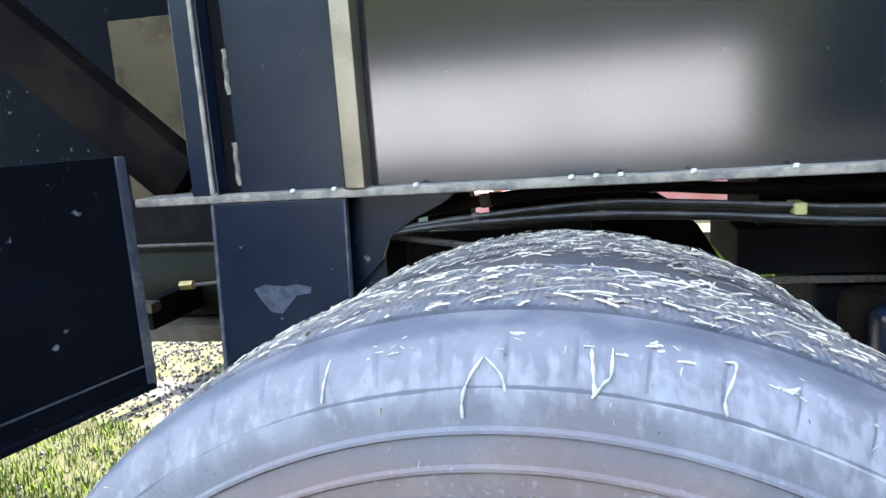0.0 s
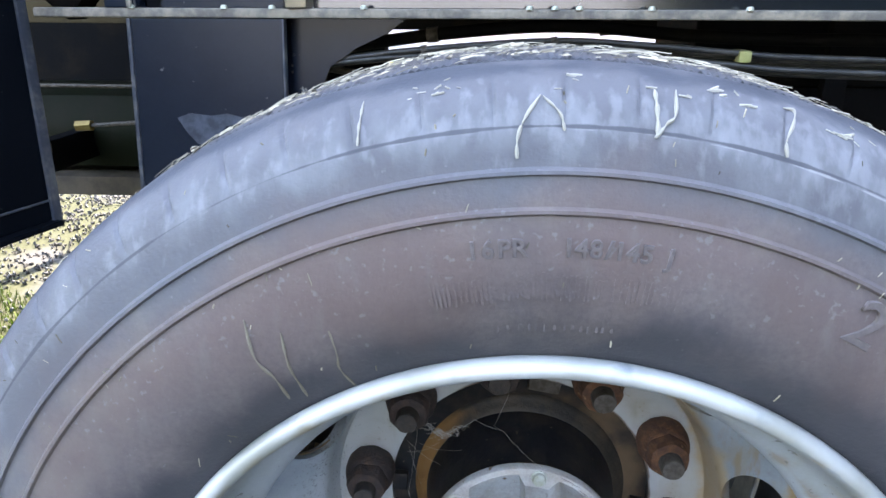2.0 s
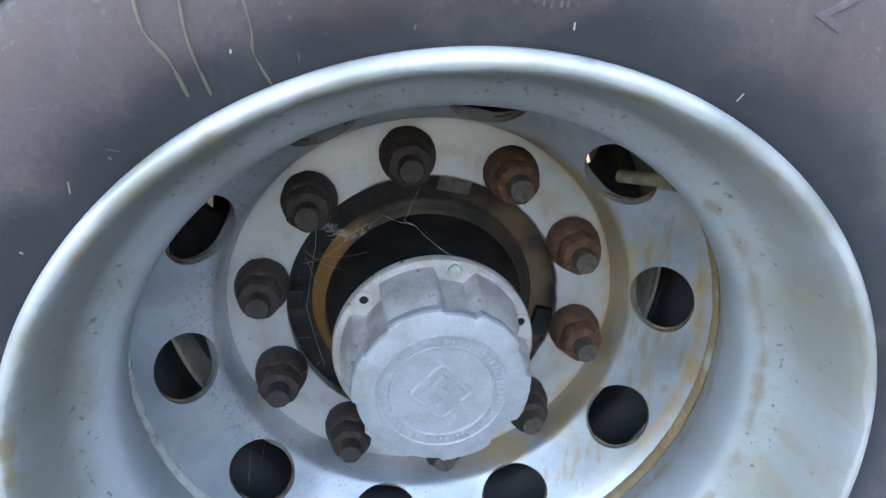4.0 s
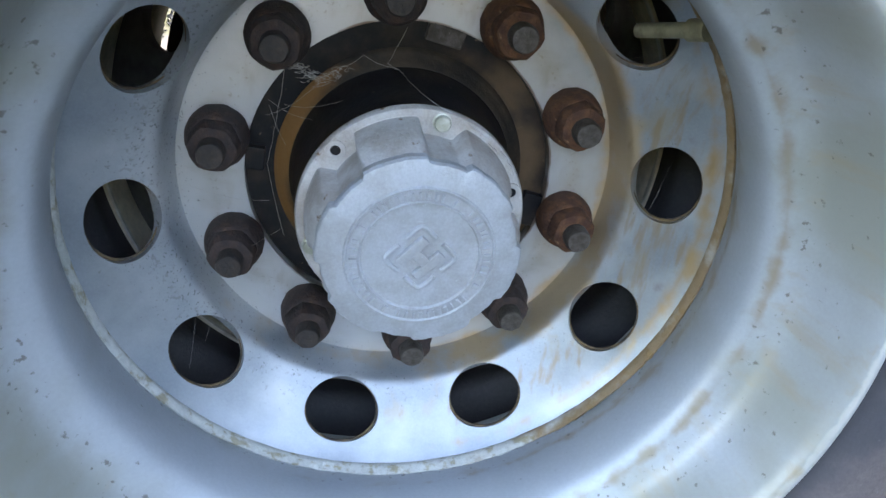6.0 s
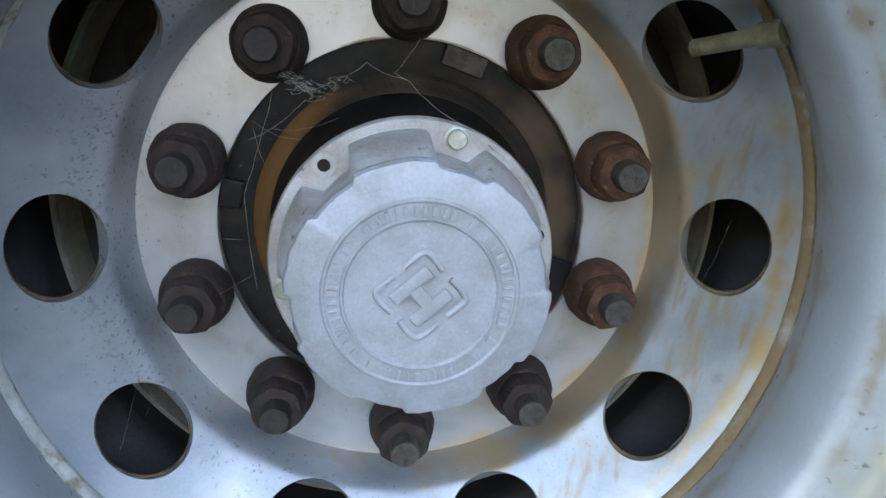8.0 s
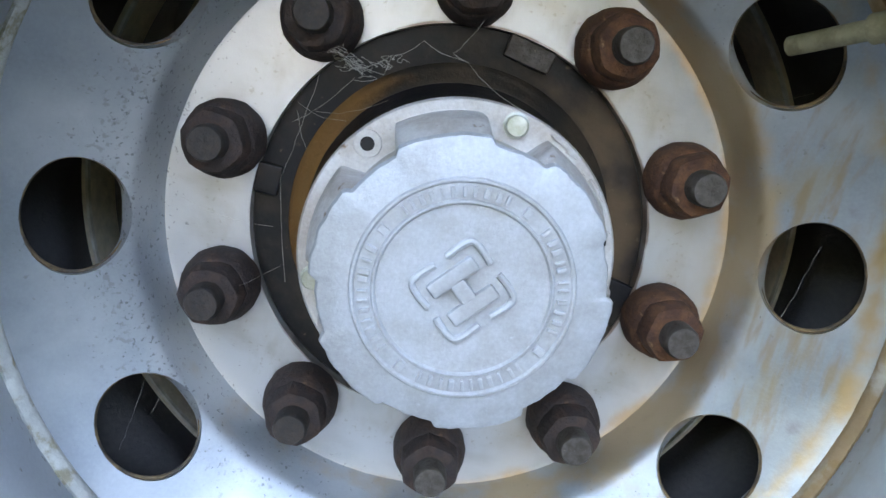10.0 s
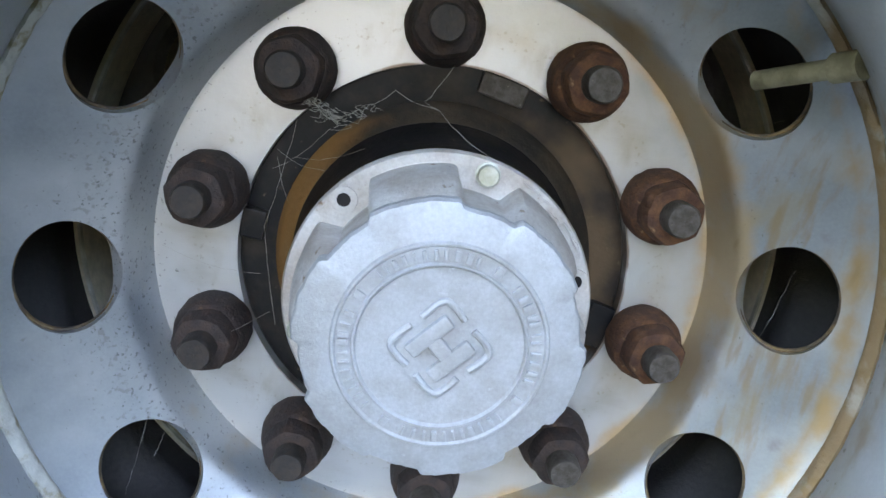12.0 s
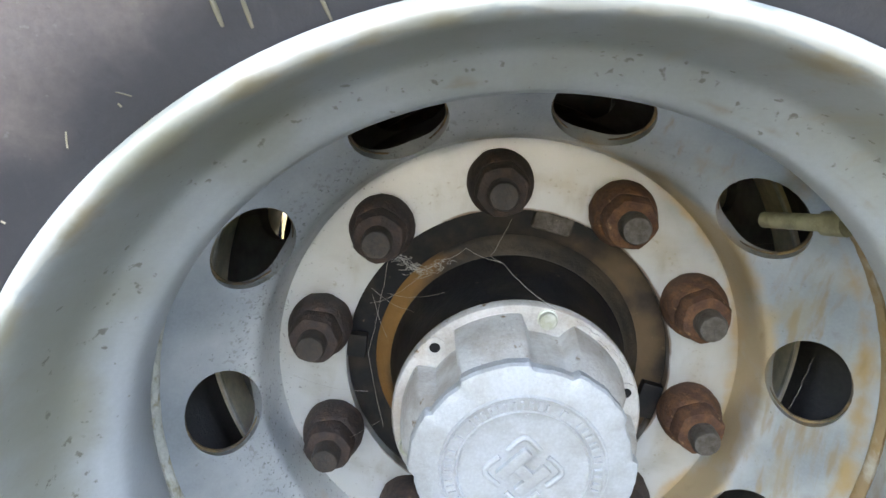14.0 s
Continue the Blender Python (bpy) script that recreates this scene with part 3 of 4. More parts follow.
for k in range(10):
    if edge_src is None:
        ring = [(0.0258 * math.cos(f), 0.0375 * math.sin(f)) for f in (2 * math.pi * i / 48 for i in range(49))]
        bm = tube([(et, disc_y(0.2362 + er) + 0.0052, 0.2362 + er + 0.0032) for er, et in ring], 0.0016, 8)
        edge_src = part("hole_edge", bm, M_HOLE_RUST, disc, smooth=60)
        ed = edge_src
    else:
        ed = edge_src.copy()
        scene.collection.objects.link(ed)
        ed.parent = disc
    ed.rotation_euler = (0, radians(HOLE_PHASE + 36 * k), 0)


def nut_mesh(seed):
    def worn(r, y, a, i, k):
        n = noise.noise((r * 130 * math.sin(a) + seed * 7.1, y * 130, r * 130 * math.cos(a)))
        return r + 0.0009 * n, y + (0.0007 * n if y < -0.004 else 0)
    bm = revolve([(0.0125, 0.0), (0.0265, 0.0), (0.0272, -0.004), (0.0270, -0.0120), (0.0262, -0.0180), (0.0248, -0.0230), (0.0234, -0.0262), (0.0220, -0.0275), (0.0125, -0.0275)], 36, change=worn)
    hexa = []
    for r, y in ((0.0214, -0.0240), (0.0226, -0.0265), (0.0224, -0.0320), (0.0218, -0.0385), (0.0200, -0.0425), (0.0158, -0.0442), (0.0118, -0.0442)):
        ring = []
        for k in range(24):
            a = k * math.pi / 12
            flat = math.cos(math.pi / 6) / math.cos((a % (math.pi / 3)) - math.pi / 6)
            rr, yy = worn(r * (0.35 + 0.65 * min(0.965, flat) / 0.965), y, a, 0, 0)
            ring.append(bm.verts.new((rr * math.sin(a), yy, rr * math.cos(a))))
        hexa.append(ring)
    for p, q in zip(hexa, hexa[1:]):
        for k in range(24):
            bm.faces.new((p[k], q[k], q[(k + 1) % 24], p[(k + 1) % 24]))
    bmesh.ops.recalc_face_normals(bm, faces=bm.faces)
    return bm


for k in range(10):
    a = math.radians(NUT_PHASE + 36 * k)
    bright = k in (1, 2, 3)
    nut = part("wheel_nut", nut_mesh(k), M_RUST if bright else M_RUST_DARK, wheel, "orange-brown rusted wheel nut" if bright else "dark rusted wheel nut", 38)
    nut.location = (PCD * math.sin(a), -0.008, PCD * math.cos(a))
    nut.rotation_euler = (0, random.uniform(0, 1.0), 0)

    def chipped(r, y, a, i, j):
        return r + 0.0005 * noise.noise((a * 3, y * 200, k)), y + 0.0008 * noise.noise((a * 2, r * 150, k + 4.0)) * (1 if y < -0.050 else 0)
    part("stud", revolve([(0.0, -0.03), (0.0120, -0.03), (0.0118, -0.0565), (0.0104, -0.0587), (0.0060, -0.0585), (0.0, -0.0587)], 20, closed=False, change=chipped), M_STUD if k in (1, 2, 3, 4, 5) else M_STUD_DARK, nut, smooth=40)

av = math.radians(43.4)
def at_wheel(r, y, a):
    return Vector((r * math.sin(a), y, r * math.cos(a)))
vb, vt = at_wheel(0.2640, -0.138, av + 0.03), at_wheel(0.2348, -0.0786, av)
valve = part("valve_stem", tube([vb, vb.lerp(vt, 0.25), vb.lerp(vt, 0.27), vt], 0.0062, 14, taper=lambda f: 1.35 if f < 0.5 else 0.95), M_VALVE, wheel, "dusty beige metal valve stem")

# ---- hub ----
hub = thing("hub", Matrix.Translation(HUB), "black greasy hub with cast aluminium cap in the wheel's bore", "hub")
part("hub_flange", revolve([(0.098, 0.007), (0.104, 0.004), (0.1425, 0.004), (0.1425, 0.012), (0.098, 0.012)], 90), M_FLANGE, hub, "black painted flange face browned with grease")
part("fillet", revolve([(0.0980, -0.013), (0.1040, -0.0095), (0.1085, -0.0045), (0.1130, 0.0010), (0.1175, 0.0037), (0.1175, 0.0050), (0.0980, 0.0050)], 90), M_TAN_RUST, hub, "tan rusted fillet", 60)
part("hub_barrel", revolve([(0.060, 0.01), (0.1035, 0.01), (0.1035, -0.0105), (0.0985, -0.020), (0.0925, -0.050), (0.0880, -0.090), (0.060, -0.090)], 90), M_BLACK, hub, "black hub barrel", 60)
cap = part("hub_cap", revolve([(0.050, -0.088), (0.0935, -0.088), (0.0954, -0.090), (0.0954, -0.0960), (0.0940, -0.0980), (0.050, -0.0980)], 90), M_ALU_DIRTY, hub, "cast aluminium cap flange with brown stains")
BOLTS = [8.7, 68.7, 128.7, 188.7, 248.7, 308.7]


def cap_r(a, out, pocket):
    d = min(abs((math.degrees(a) - b + 180) % 360 - 180) for b in BOLTS)
    return pocket + (out - pocket) * smooth01((d - 8.5) / 5.0)


bm = bmesh.new()
rings = []
for out, pocket, y in ((0.0880, 0.0745, -0.0960), (0.0872, 0.0740, -0.1150), (0.0840, 0.0735, -0.1360), (0.0760, 0.0720, -0.1510), (0.05, 0.05, -0.1515)):
    rings.append([bm.verts.new((cap_r(2 * math.pi * k / 180, out, pocket) * math.sin(2 * math.pi * k / 180), y, cap_r(2 * math.pi * k / 180, out, pocket) * math.cos(2 * math.pi * k / 180))) for k in range(180)])
for p, q in zip(rings, rings[1:]):
    for k in range(180):
        bm.faces.new((p[k], p[(k + 1) % 180], q[(k + 1) % 180], q[k]))
part("cap_body", bm, M_ALU_DIRTY, cap, "stained cast aluminium", 50)


def lobe(r, y, a, i, k):
    if r > 0.068:
        d = (math.degrees(a) + 21.5) % 60
        r -= 0.0036 * smooth01((min(d, 60 - d) - 17.0) / 2.6)
        r += 0.0009 * noise.noise((math.sin(a) * 9, math.cos(a) * 9, 0.8)) + 0.0004 * noise.noise((math.sin(a) * 40, math.cos(a) * 40, 0.8))
    return r, y


face = part("cap_face", revolve([(0.0, -0.1500), (0.0770, -0.1500), (0.0788, -0.1520), (0.0790, -0.1592), (0.0776, -0.1618), (0.0735, -0.1632), (0.0582, -0.1648), (0.0572, -0.1664), (0.0560, -0.1664), (0.0550, -0.1652),
                                 (0.0470, -0.1652), (0.0462, -0.1664), (0.0453, -0.1664), (0.0443, -0.1644), (0.0, -0.1642)], 300, closed=False, change=lobe), M_ALU, cap, "pale cast aluminium face", 28)
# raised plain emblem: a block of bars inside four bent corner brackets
EMBLEM_TURN = radians(40)
bm = bmesh.new()
for x0, x1, z0, z1 in ((-0.0128, -0.0046, -0.0135, 0.0135), (0.0046, 0.0128, -0.0135, 0.0135), (-0.0060, 0.0060, -0.0042, 0.0042)):
    box(x0, x1, -0.1684, -0.1632, z0, z1, 0.0016, bm=bm)
part("emblem", bm, M_ALU, face).matrix_local = Matrix.Rotation(EMBLEM_TURN, 4, "Y") @ Matrix.Diagonal((1.04, 1.0, 1.04, 1.0))
for q in range(4):
    c, sn = math.cos(q * math.pi / 2), math.sin(q * math.pi / 2)
    pts = spline([(0.0035, 0.0187, 0), (0.0100, 0.0192, 0), (0.0155, 0.0188, 0), (0.0182, 0.0172, 0), (0.0190, 0.0145, 0), (0.0192, 0.0100, 0), (0.0187, 0.0035, 0)], 4)
    bm = tube([Vector((p.x * c - p.y * sn, -0.1650, p.x * sn + p.y * c)) for p in pts], 0.0019, 8)
    part("emblem_bracket", bm, M_ALU, face).matrix_local = Matrix.Rotation(EMBLEM_TURN, 4, "Y") @ Matrix.Diagonal((1.04, 1.0, 1.04, 1.0))
# raised marks round the rim of the face, as plain bars
for g in range(4):
    for i in range(12):
        a = math.radians(-50 + g * 90 + 6.1 * i + (7 if i == 11 else 0))
        wide = 0.0021 if i == 11 else random.uniform(0.0006, 0.0016)
        a += radians(random.uniform(-0.9, 0.9))
        bm = box(-wide, wide, -0.0016, 0.0010, -0.0028, 0.0028, 0.0004)
        part("raised_mark", bm, M_ALU, face, smooth=None).matrix_local = Matrix.Translation(at_wheel(0.0510, -0.1656, a)) @ Matrix.Rotation(a, 4, "Y")
for b in BOLTS:
    a = math.radians(b)
    c = at_wheel(0.0860, 0, a)
    if b in (8.7, 248.7, 128.7):
        bm = revolve([(0.0, -0.1045), (0.0058, -0.1045), (0.0066, -0.1038), (0.0066, -0.0995), (0.0078, -0.0990), (0.0078, -0.0975), (0.0, -0.0975)], 12, closed=False)
        part("cap_bolt", bm, M_ZINC, cap, "zinc bolt head").location = (c.x, 0, c.z)
    else:
        bm = revolve([(0.0042, -0.0992), (0.0080, -0.0992), (0.0085, -0.0975), (0.0042, -0.0975)], 24)
        part("hole_boss", bm, M_ALU_DIRTY, cap).location = (c.x, 0, c.z)
        part("bolt_hole", revolve([(0.0, -0.0983), (0.0042, -0.0984), (0.0042, -0.0975), (0.0, -0.0975)], 24, closed=False), M_BLACK, cap, "empty dark bolt hole").location = (c.x, 0, c.z)

# crust of old sealant on the cap flange and a paint chip on the hub
for a0, a1, r in ((22, 35, 0.0915), (36, 43, 0.0885), (44, 59, 0.0920)):
    pts = [at_wheel(r + 0.0022 * noise.noise((t * 0.3, 1.0, 0)), -0.0985, radians(t)) for t in np.linspace(a0, a1, 12)]
    part("sealant_crust", tube(pts, 0.0016, 7, taper=lambda f: 0.5 + 0.9 * abs(noise.noise((f * 9, a0, 2.0)))), M_ALU_DIRTY, cap, "crust of old sealant", 60)
chip = part("paint_chip", box(-0.0050, 0.0050, -0.0010, 0.0010, -0.0022, 0.0022, 0.0007), M_FLAKE, hub, "pale flake of paint")
chip.matrix_local = Matrix.Translation(at_wheel(0.0955, -0.0095, radians(42))) @ Matrix.Rotation(radians(100), 4, "Y") @ Matrix.Rotation(radians(35), 4, "X")

for a, w, h in ((100.5, 0.034, 0.022), (-88.6, 0.022, 0.018), (9.6, 0.034, 0.016)):
    tab = part("pilot_tab", box(-w / 2, w / 2, -0.006, 0.004, -h / 2, h / 2, 0.002), M_STUD if a < 50 and a > 0 else M_BLACK, hub, "pilot tab on the flange")
    tab.matrix_local = Matrix.Translation(at_wheel(0.1345, 0.0, math.radians(a))) @ Matrix.Rotation(math.radians(a), 4, "Y")

# ---- inner wheel of the pair ----
INNER_Y = 0.288
inner = thing("truck_wheel", Matrix.Translation(HUB), "inner truck wheel of the pair with dusty straw-covered tyre", "wheel")
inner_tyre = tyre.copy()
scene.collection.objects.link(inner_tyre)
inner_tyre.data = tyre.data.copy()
# same tyre in darker rubber that stands in for shade
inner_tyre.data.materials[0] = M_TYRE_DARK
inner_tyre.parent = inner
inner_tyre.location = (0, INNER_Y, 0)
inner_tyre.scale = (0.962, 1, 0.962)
tagged(inner_tyre, "worn inner tyre with dusty tread, sides darkened for shade")
part("rim", revolve([(0.2840, 0.062), (0.2855, 0.059), (0.2925, 0.061), (0.2980, 0.058), (0.3015, 0.0575), (0.3035, 0.064), (0.2990, 0.070), (0.2930, 0.076), (0.2900, 0.095), (0.2840, 0.120), (0.2700, 0.150), (0.2680, 0.230), (0.2850, 0.260),
                     (0.2950, 0.320), (0.2890, 0.320), (0.2780, 0.262), (0.2620, 0.235), (0.2630, 0.145), (0.2770, 0.116), (0.2830, 0.092), (0.2835, 0.074)], 140), M_INNER_RIM, inner, "dusty tan inner rim, colour raised for missing light", 45)
part("rim_edge", revolve([(0.3016, 0.0572), (0.3022, 0.0560), (0.3038, 0.0562), (0.3042, 0.0600)], 140), M_DRUMRING, inner, "bare grey rim edge, colour raised for missing light", 50)
part("rim_edge", revolve([(0.2842, 0.0612), (0.2850, 0.0580), (0.2870, 0.0582), (0.2878, 0.0605)], 140), M_DRUMRING, inner, "bare grey rim edge, colour raised for missing light", 50)

inner_disc = disc.copy()
scene.collection.objects.link(inner_disc)
inner_disc.data = disc.data.copy()
inner_disc.data.transform(Matrix.Diagonal((1, -1, 1, 1)))
inner_disc.data.flip_normals()
# dark copy of the disc gives the holes their shaded background
inner_disc.data.materials[0] = M_RINGSIDE
inner_disc.parent = inner
inner_disc.location = (0, 0.010, 0)
tagged(inner_disc, "inner wheel disc, grey darkened to stand for shade")

# ---- brake drum and axle behind the wheel ----
drum = thing("brake_drum", Matrix.Translation(HUB), "dark rusty brake drum behind the wheel disc", "brake drum")
part("drum_shell", revolve([(0.150, 0.020), (0.190, 0.022), (0.203, 0.036), (0.205, 0.20), (0.215, 0.205), (0.215, 0.225), (0.150, 0.225)], 90), M_RUST_DARK, drum, smooth=50)
# black plate added behind the drum so the holes look dark
part("added_back_plate", revolve([(0.06, 0.230), (0.255, 0.232), (0.255, 0.242), (0.06, 0.242)], 90), M_BLACK, drum, "black plate added as dark background for the holes", 50)
axle = thing("axle", Matrix.Translation(HUB), "dark steel axle beam under the trailer", "axle")
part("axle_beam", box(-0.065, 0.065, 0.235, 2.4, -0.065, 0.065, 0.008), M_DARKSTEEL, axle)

# ---- cobwebs ----
def web(name, strands, label, thick=0.0006):
    bm = bmesh.new()
    for pts in strands:
        P = []
        for p, q in zip(pts, pts[1:]):
            p, q = Vector(p), Vector(q)
            n = max(2, int((q - p).length / 0.006))
            for i in range(n):
                sag = Vector((0, 0, -0.06 * (q - p).length * math.sin(math.pi * i / n)))
                P.append(p.lerp(q, i / n) + sag + 0.0009 * noise.noise_vector(p * 90 + Vector((i, 0, 0))))
        P.append(Vector(pts[-1]))
        tube(P, thick, 5, bm=bm, taper=lambda f: 0.7 + 0.5 * abs(math.sin(f * 9)))
    ob = link(name, bm, M_WEB)
    ob.location = HUB
    return tagged(ob, label, "cobweb", "cobwebs on the wheel", "stuff")


def on_face(x, z, y=-0.05):
    return Vector((x, y, z))


knot, nb = on_face(-0.0214, 0.1137, -0.065), on_face(0.0187, 0.0934, -0.099)
peak = on_face(-0.0498, 0.1193, -0.055)
clump = [on_face(-0.1171, 0.1069, -0.03), on_face(-0.0997, 0.0995, -0.038), on_face(-0.0883, 0.0923, -0.045), on_face(-0.0674, 0.1057, -0.05)]
strands = [[*clump, peak, knot, nb], [knot, on_face(-0.0307, 0.1165, -0.06), on_face(-0.0163, 0.142, -0.04)], [clump[1], on_face(-0.070, 0.094, -0.047), clump[3]]]
for i in range(26):
    c = clump[0].lerp(clump[1], random.random()) if i % 3 == 0 else clump[1].lerp(clump[2], random.random()) if i % 3 == 1 else clump[2].lerp(clump[3], random.random())
    walk_pts = [c + Vector((random.gauss(0, 0.003), random.gauss(0, 0.002), random.gauss(0, 0.003)))]
    for _ in range(random.randint(4, 9)):
        walk_pts.append(walk_pts[-1] * 0.75 + c * 0.25 + Vector((random.gauss(0.001, 0.0038), random.gauss(0, 0.002), random.gauss(-0.0003, 0.0018))))
    strands.append(spline(walk_pts, 3))
web("cobweb", strands, "torn dusty cobweb strung between nut and hub cap", 0.00014)
left = []
for i in range(4):
    a0 = random.uniform(-100, -55)
    left.append([at_wheel(random.uniform(0.12, 0.14), -0.010, radians(a0)), at_wheel(random.uniform(0.098, 0.125), -0.05, radians(a0 + random.uniform(-25, 25)))])
left.append([at_wheel(0.145, -0.02, radians(-50)), at_wheel(0.122, -0.030, radians(-85)), at_wheel(0.120, -0.03, radians(-120))])
web("cobweb", left, "thin cobweb threads across the black hub face", 0.00012)
web("cobweb", [[at_wheel(0.205, -0.03, radians(-118)), at_wheel(0.115, -0.05, radians(-112))], [at_wheel(0.190, -0.03, radians(-95)), at_wheel(0.120, -0.04, radians(-100))]], "single cobweb thread over the wheel disc", 0.00010)
web("cobweb", [[at_wheel(0.262, -0.07, radians(-136)), at_wheel(0.214, -0.045, radians(-124))], [at_wheel(0.236, -0.055, radians(-134)), at_wheel(0.214, -0.05, radians(-130))]], "thin cobweb threads across a wheel hole", 0.00007)
web("cobweb", [[at_wheel(0.250, -0.055, radians(52.5)), at_wheel(0.214, -0.03, radians(50))], [at_wheel(0.243, -0.06, radians(76)), at_wheel(0.232, -0.05, radians(90))]], "cobweb threads hanging in the wheel holes", 0.00008)


# ---- trailer body ----
# Local axes: x along the body's side, y inwards from its side, z up.
BODY = pose(0, 0.435, 0)
FL = 1.031                                               # top of the bottom flange
body = thing("trailer_body", BODY, "navy painted steel trailer body with worn bottom flange", "trailer")
part("bottom_flange", box(-0.752, 4.2, 0.0, 0.30, FL - 0.0145, FL, 0.003), M_NAVY_WORN, body, "worn bare edged steel flange")
part("side_panel", box(-0.562, -0.353, 0.034, 0.042, FL, 2.7, 0.001), M_NAVY, body, "glossy navy panel")
part("side_panel", box(-0.3195, 4.2, 0.034, 0.042, FL, 2.7, 0.001), M_PANEL, body, "glossy dark navy panel")
part("post", box(-0.354, -0.320, -0.006, 0.040, FL, 2.7, 0.003), M_POST, body, "bare metal box post")
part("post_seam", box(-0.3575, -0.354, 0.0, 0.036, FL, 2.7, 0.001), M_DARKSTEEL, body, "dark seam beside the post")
part("corner_post", box(-0.636, -0.596, 0.0, 0.009, FL, 2.7, 0.002), M_NAVY, body, "navy angle post")
part("post_return", box(-0.594, -0.586, 0.001, 0.044, FL, 2.7, 0.002), M_NAVY, body)
part("post_web", box(-0.586, -0.562, 0.036, 0.044, FL, 2.7, 0.001), M_DARKSTEEL, body)
part("post_edge", box(-0.599, -0.591, -0.006, 0.0005, FL, 2.6, 0.002), M_NAVY_WORN, body, "bare scuffed edge")
for z0, z1 in ((1.044, 1.118), (1.20, 1.275), (1.38, 1.44)):
    part("weld_bead", tube([(-0.563 + 0.0015 * math.sin(z * 200), 0.033, z) for z in np.linspace(z0, z1, 9)], 0.0045, 7, taper=lambda f: 0.8 + 0.3 * abs(math.sin(f * 14))), M_NAVY_WORN, body, "rough pale weld bead")
part("roof_deck", box(-3.2, 4.2, 0.0, 2.4, 2.70, 2.76, 0.004), M_NAVY, body)
part("rear_side", box(-0.60, 4.2, 2.36, 2.40, FL, 2.7, 0.002), M_NAVY, body)
part("end_wall", box(-0.60, -0.57, 0.07, 2.36, FL, 2.7, 0.002), M_NAVY, body)
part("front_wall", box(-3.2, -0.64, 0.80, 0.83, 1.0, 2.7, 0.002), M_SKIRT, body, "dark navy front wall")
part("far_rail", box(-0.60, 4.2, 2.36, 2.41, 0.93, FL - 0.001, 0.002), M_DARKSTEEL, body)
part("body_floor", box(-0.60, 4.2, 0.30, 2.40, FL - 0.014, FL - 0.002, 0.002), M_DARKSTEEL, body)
# hanging plate under the flange
part("hanging_plate", box(-0.598, -0.360, 0.002, 0.012, 0.42, FL - 0.0155, 0.002, 0.046, z_ref=FL), M_NAVY, body, "navy steel plate with a pale scuff")
part("plate_edge", box(-0.604, -0.597, -0.001, 0.05, 0.42, FL - 0.0155, 0.002, 0.046, z_ref=FL), M_NAVY_EDGE, body, "scuffed folded edge")
part("plate_edge", box(-0.361, -0.3575, 0.0, 0.016, 0.42, FL - 0.0155, 0.001, 0.035, z_ref=FL), M_NAVY_EDGE, body, "scuffed plate edge")
scuff = prism([(-0.541, 0.864), (-0.520, 0.872), (-0.485, 0.868), (-0.460, 0.872), (-0.434, 0.866), (-0.436, 0.856), (-0.462, 0.852), (-0.478, 0.836), (-0.492, 0.820), (-0.512, 0.823), (-0.528, 0.842)], 0.0005, 0.0015)
part("scuff", scuff, M_SCUFF, body, "pale scuff mark", None)
part("inner_plate", box(-0.42, -0.316, 0.060, 0.070, 0.42, FL - 0.0155, 0.002), M_NAVY, body)
part("gusset", prism([(-0.36, FL - 0.0155), (-0.178, FL - 0.0155), (-0.205, 0.995), (-0.255, 0.972), (-0.300, 0.942), (-0.318, 0.90), (-0.36, 0.86)], 0.045, 0.055), M_NAVY, body)
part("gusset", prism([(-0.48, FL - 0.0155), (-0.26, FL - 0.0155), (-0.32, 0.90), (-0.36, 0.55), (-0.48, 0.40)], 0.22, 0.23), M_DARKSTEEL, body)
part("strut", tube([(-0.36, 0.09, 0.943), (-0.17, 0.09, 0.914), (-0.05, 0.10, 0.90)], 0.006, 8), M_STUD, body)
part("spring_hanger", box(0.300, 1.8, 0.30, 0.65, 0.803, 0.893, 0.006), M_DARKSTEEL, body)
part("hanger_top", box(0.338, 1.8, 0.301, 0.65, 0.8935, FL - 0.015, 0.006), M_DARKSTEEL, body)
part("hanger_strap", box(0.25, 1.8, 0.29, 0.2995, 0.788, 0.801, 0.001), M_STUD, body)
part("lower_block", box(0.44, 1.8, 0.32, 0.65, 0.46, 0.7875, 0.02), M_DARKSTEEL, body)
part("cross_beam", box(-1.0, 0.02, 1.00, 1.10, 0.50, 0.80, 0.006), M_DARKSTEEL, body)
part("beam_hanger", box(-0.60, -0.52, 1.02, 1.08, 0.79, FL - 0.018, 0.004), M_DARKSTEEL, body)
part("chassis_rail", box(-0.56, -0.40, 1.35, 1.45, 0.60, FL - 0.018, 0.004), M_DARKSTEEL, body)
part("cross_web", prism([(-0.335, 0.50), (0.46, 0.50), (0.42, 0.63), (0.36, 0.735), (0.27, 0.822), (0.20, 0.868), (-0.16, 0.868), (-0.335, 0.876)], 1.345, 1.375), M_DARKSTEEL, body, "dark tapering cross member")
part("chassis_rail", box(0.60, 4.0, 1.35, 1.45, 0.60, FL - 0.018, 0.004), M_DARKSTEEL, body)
rivet = None
for u in (-0.594, -0.449, -0.375, -0.235, 0.012, 0.049, 0.085, 0.19, 0.33):
    if rivet is None:
        rivet = part("rivet_head", revolve([(0.0, 0.0), (0.0055, 0.0), (0.0055, 0.003), (0.0040, 0.0055), (0.0, 0.006)], 8, closed=False), M_ZINC, body, "bright worn rivet head")
        rv = rivet
    else:
        rv = rivet.copy()
        scene.collection.objects.link(rv)
    rv.rotation_euler, rv.location = (math.radians(90), 0, 0), (u, 0.0005, FL - 0.001)

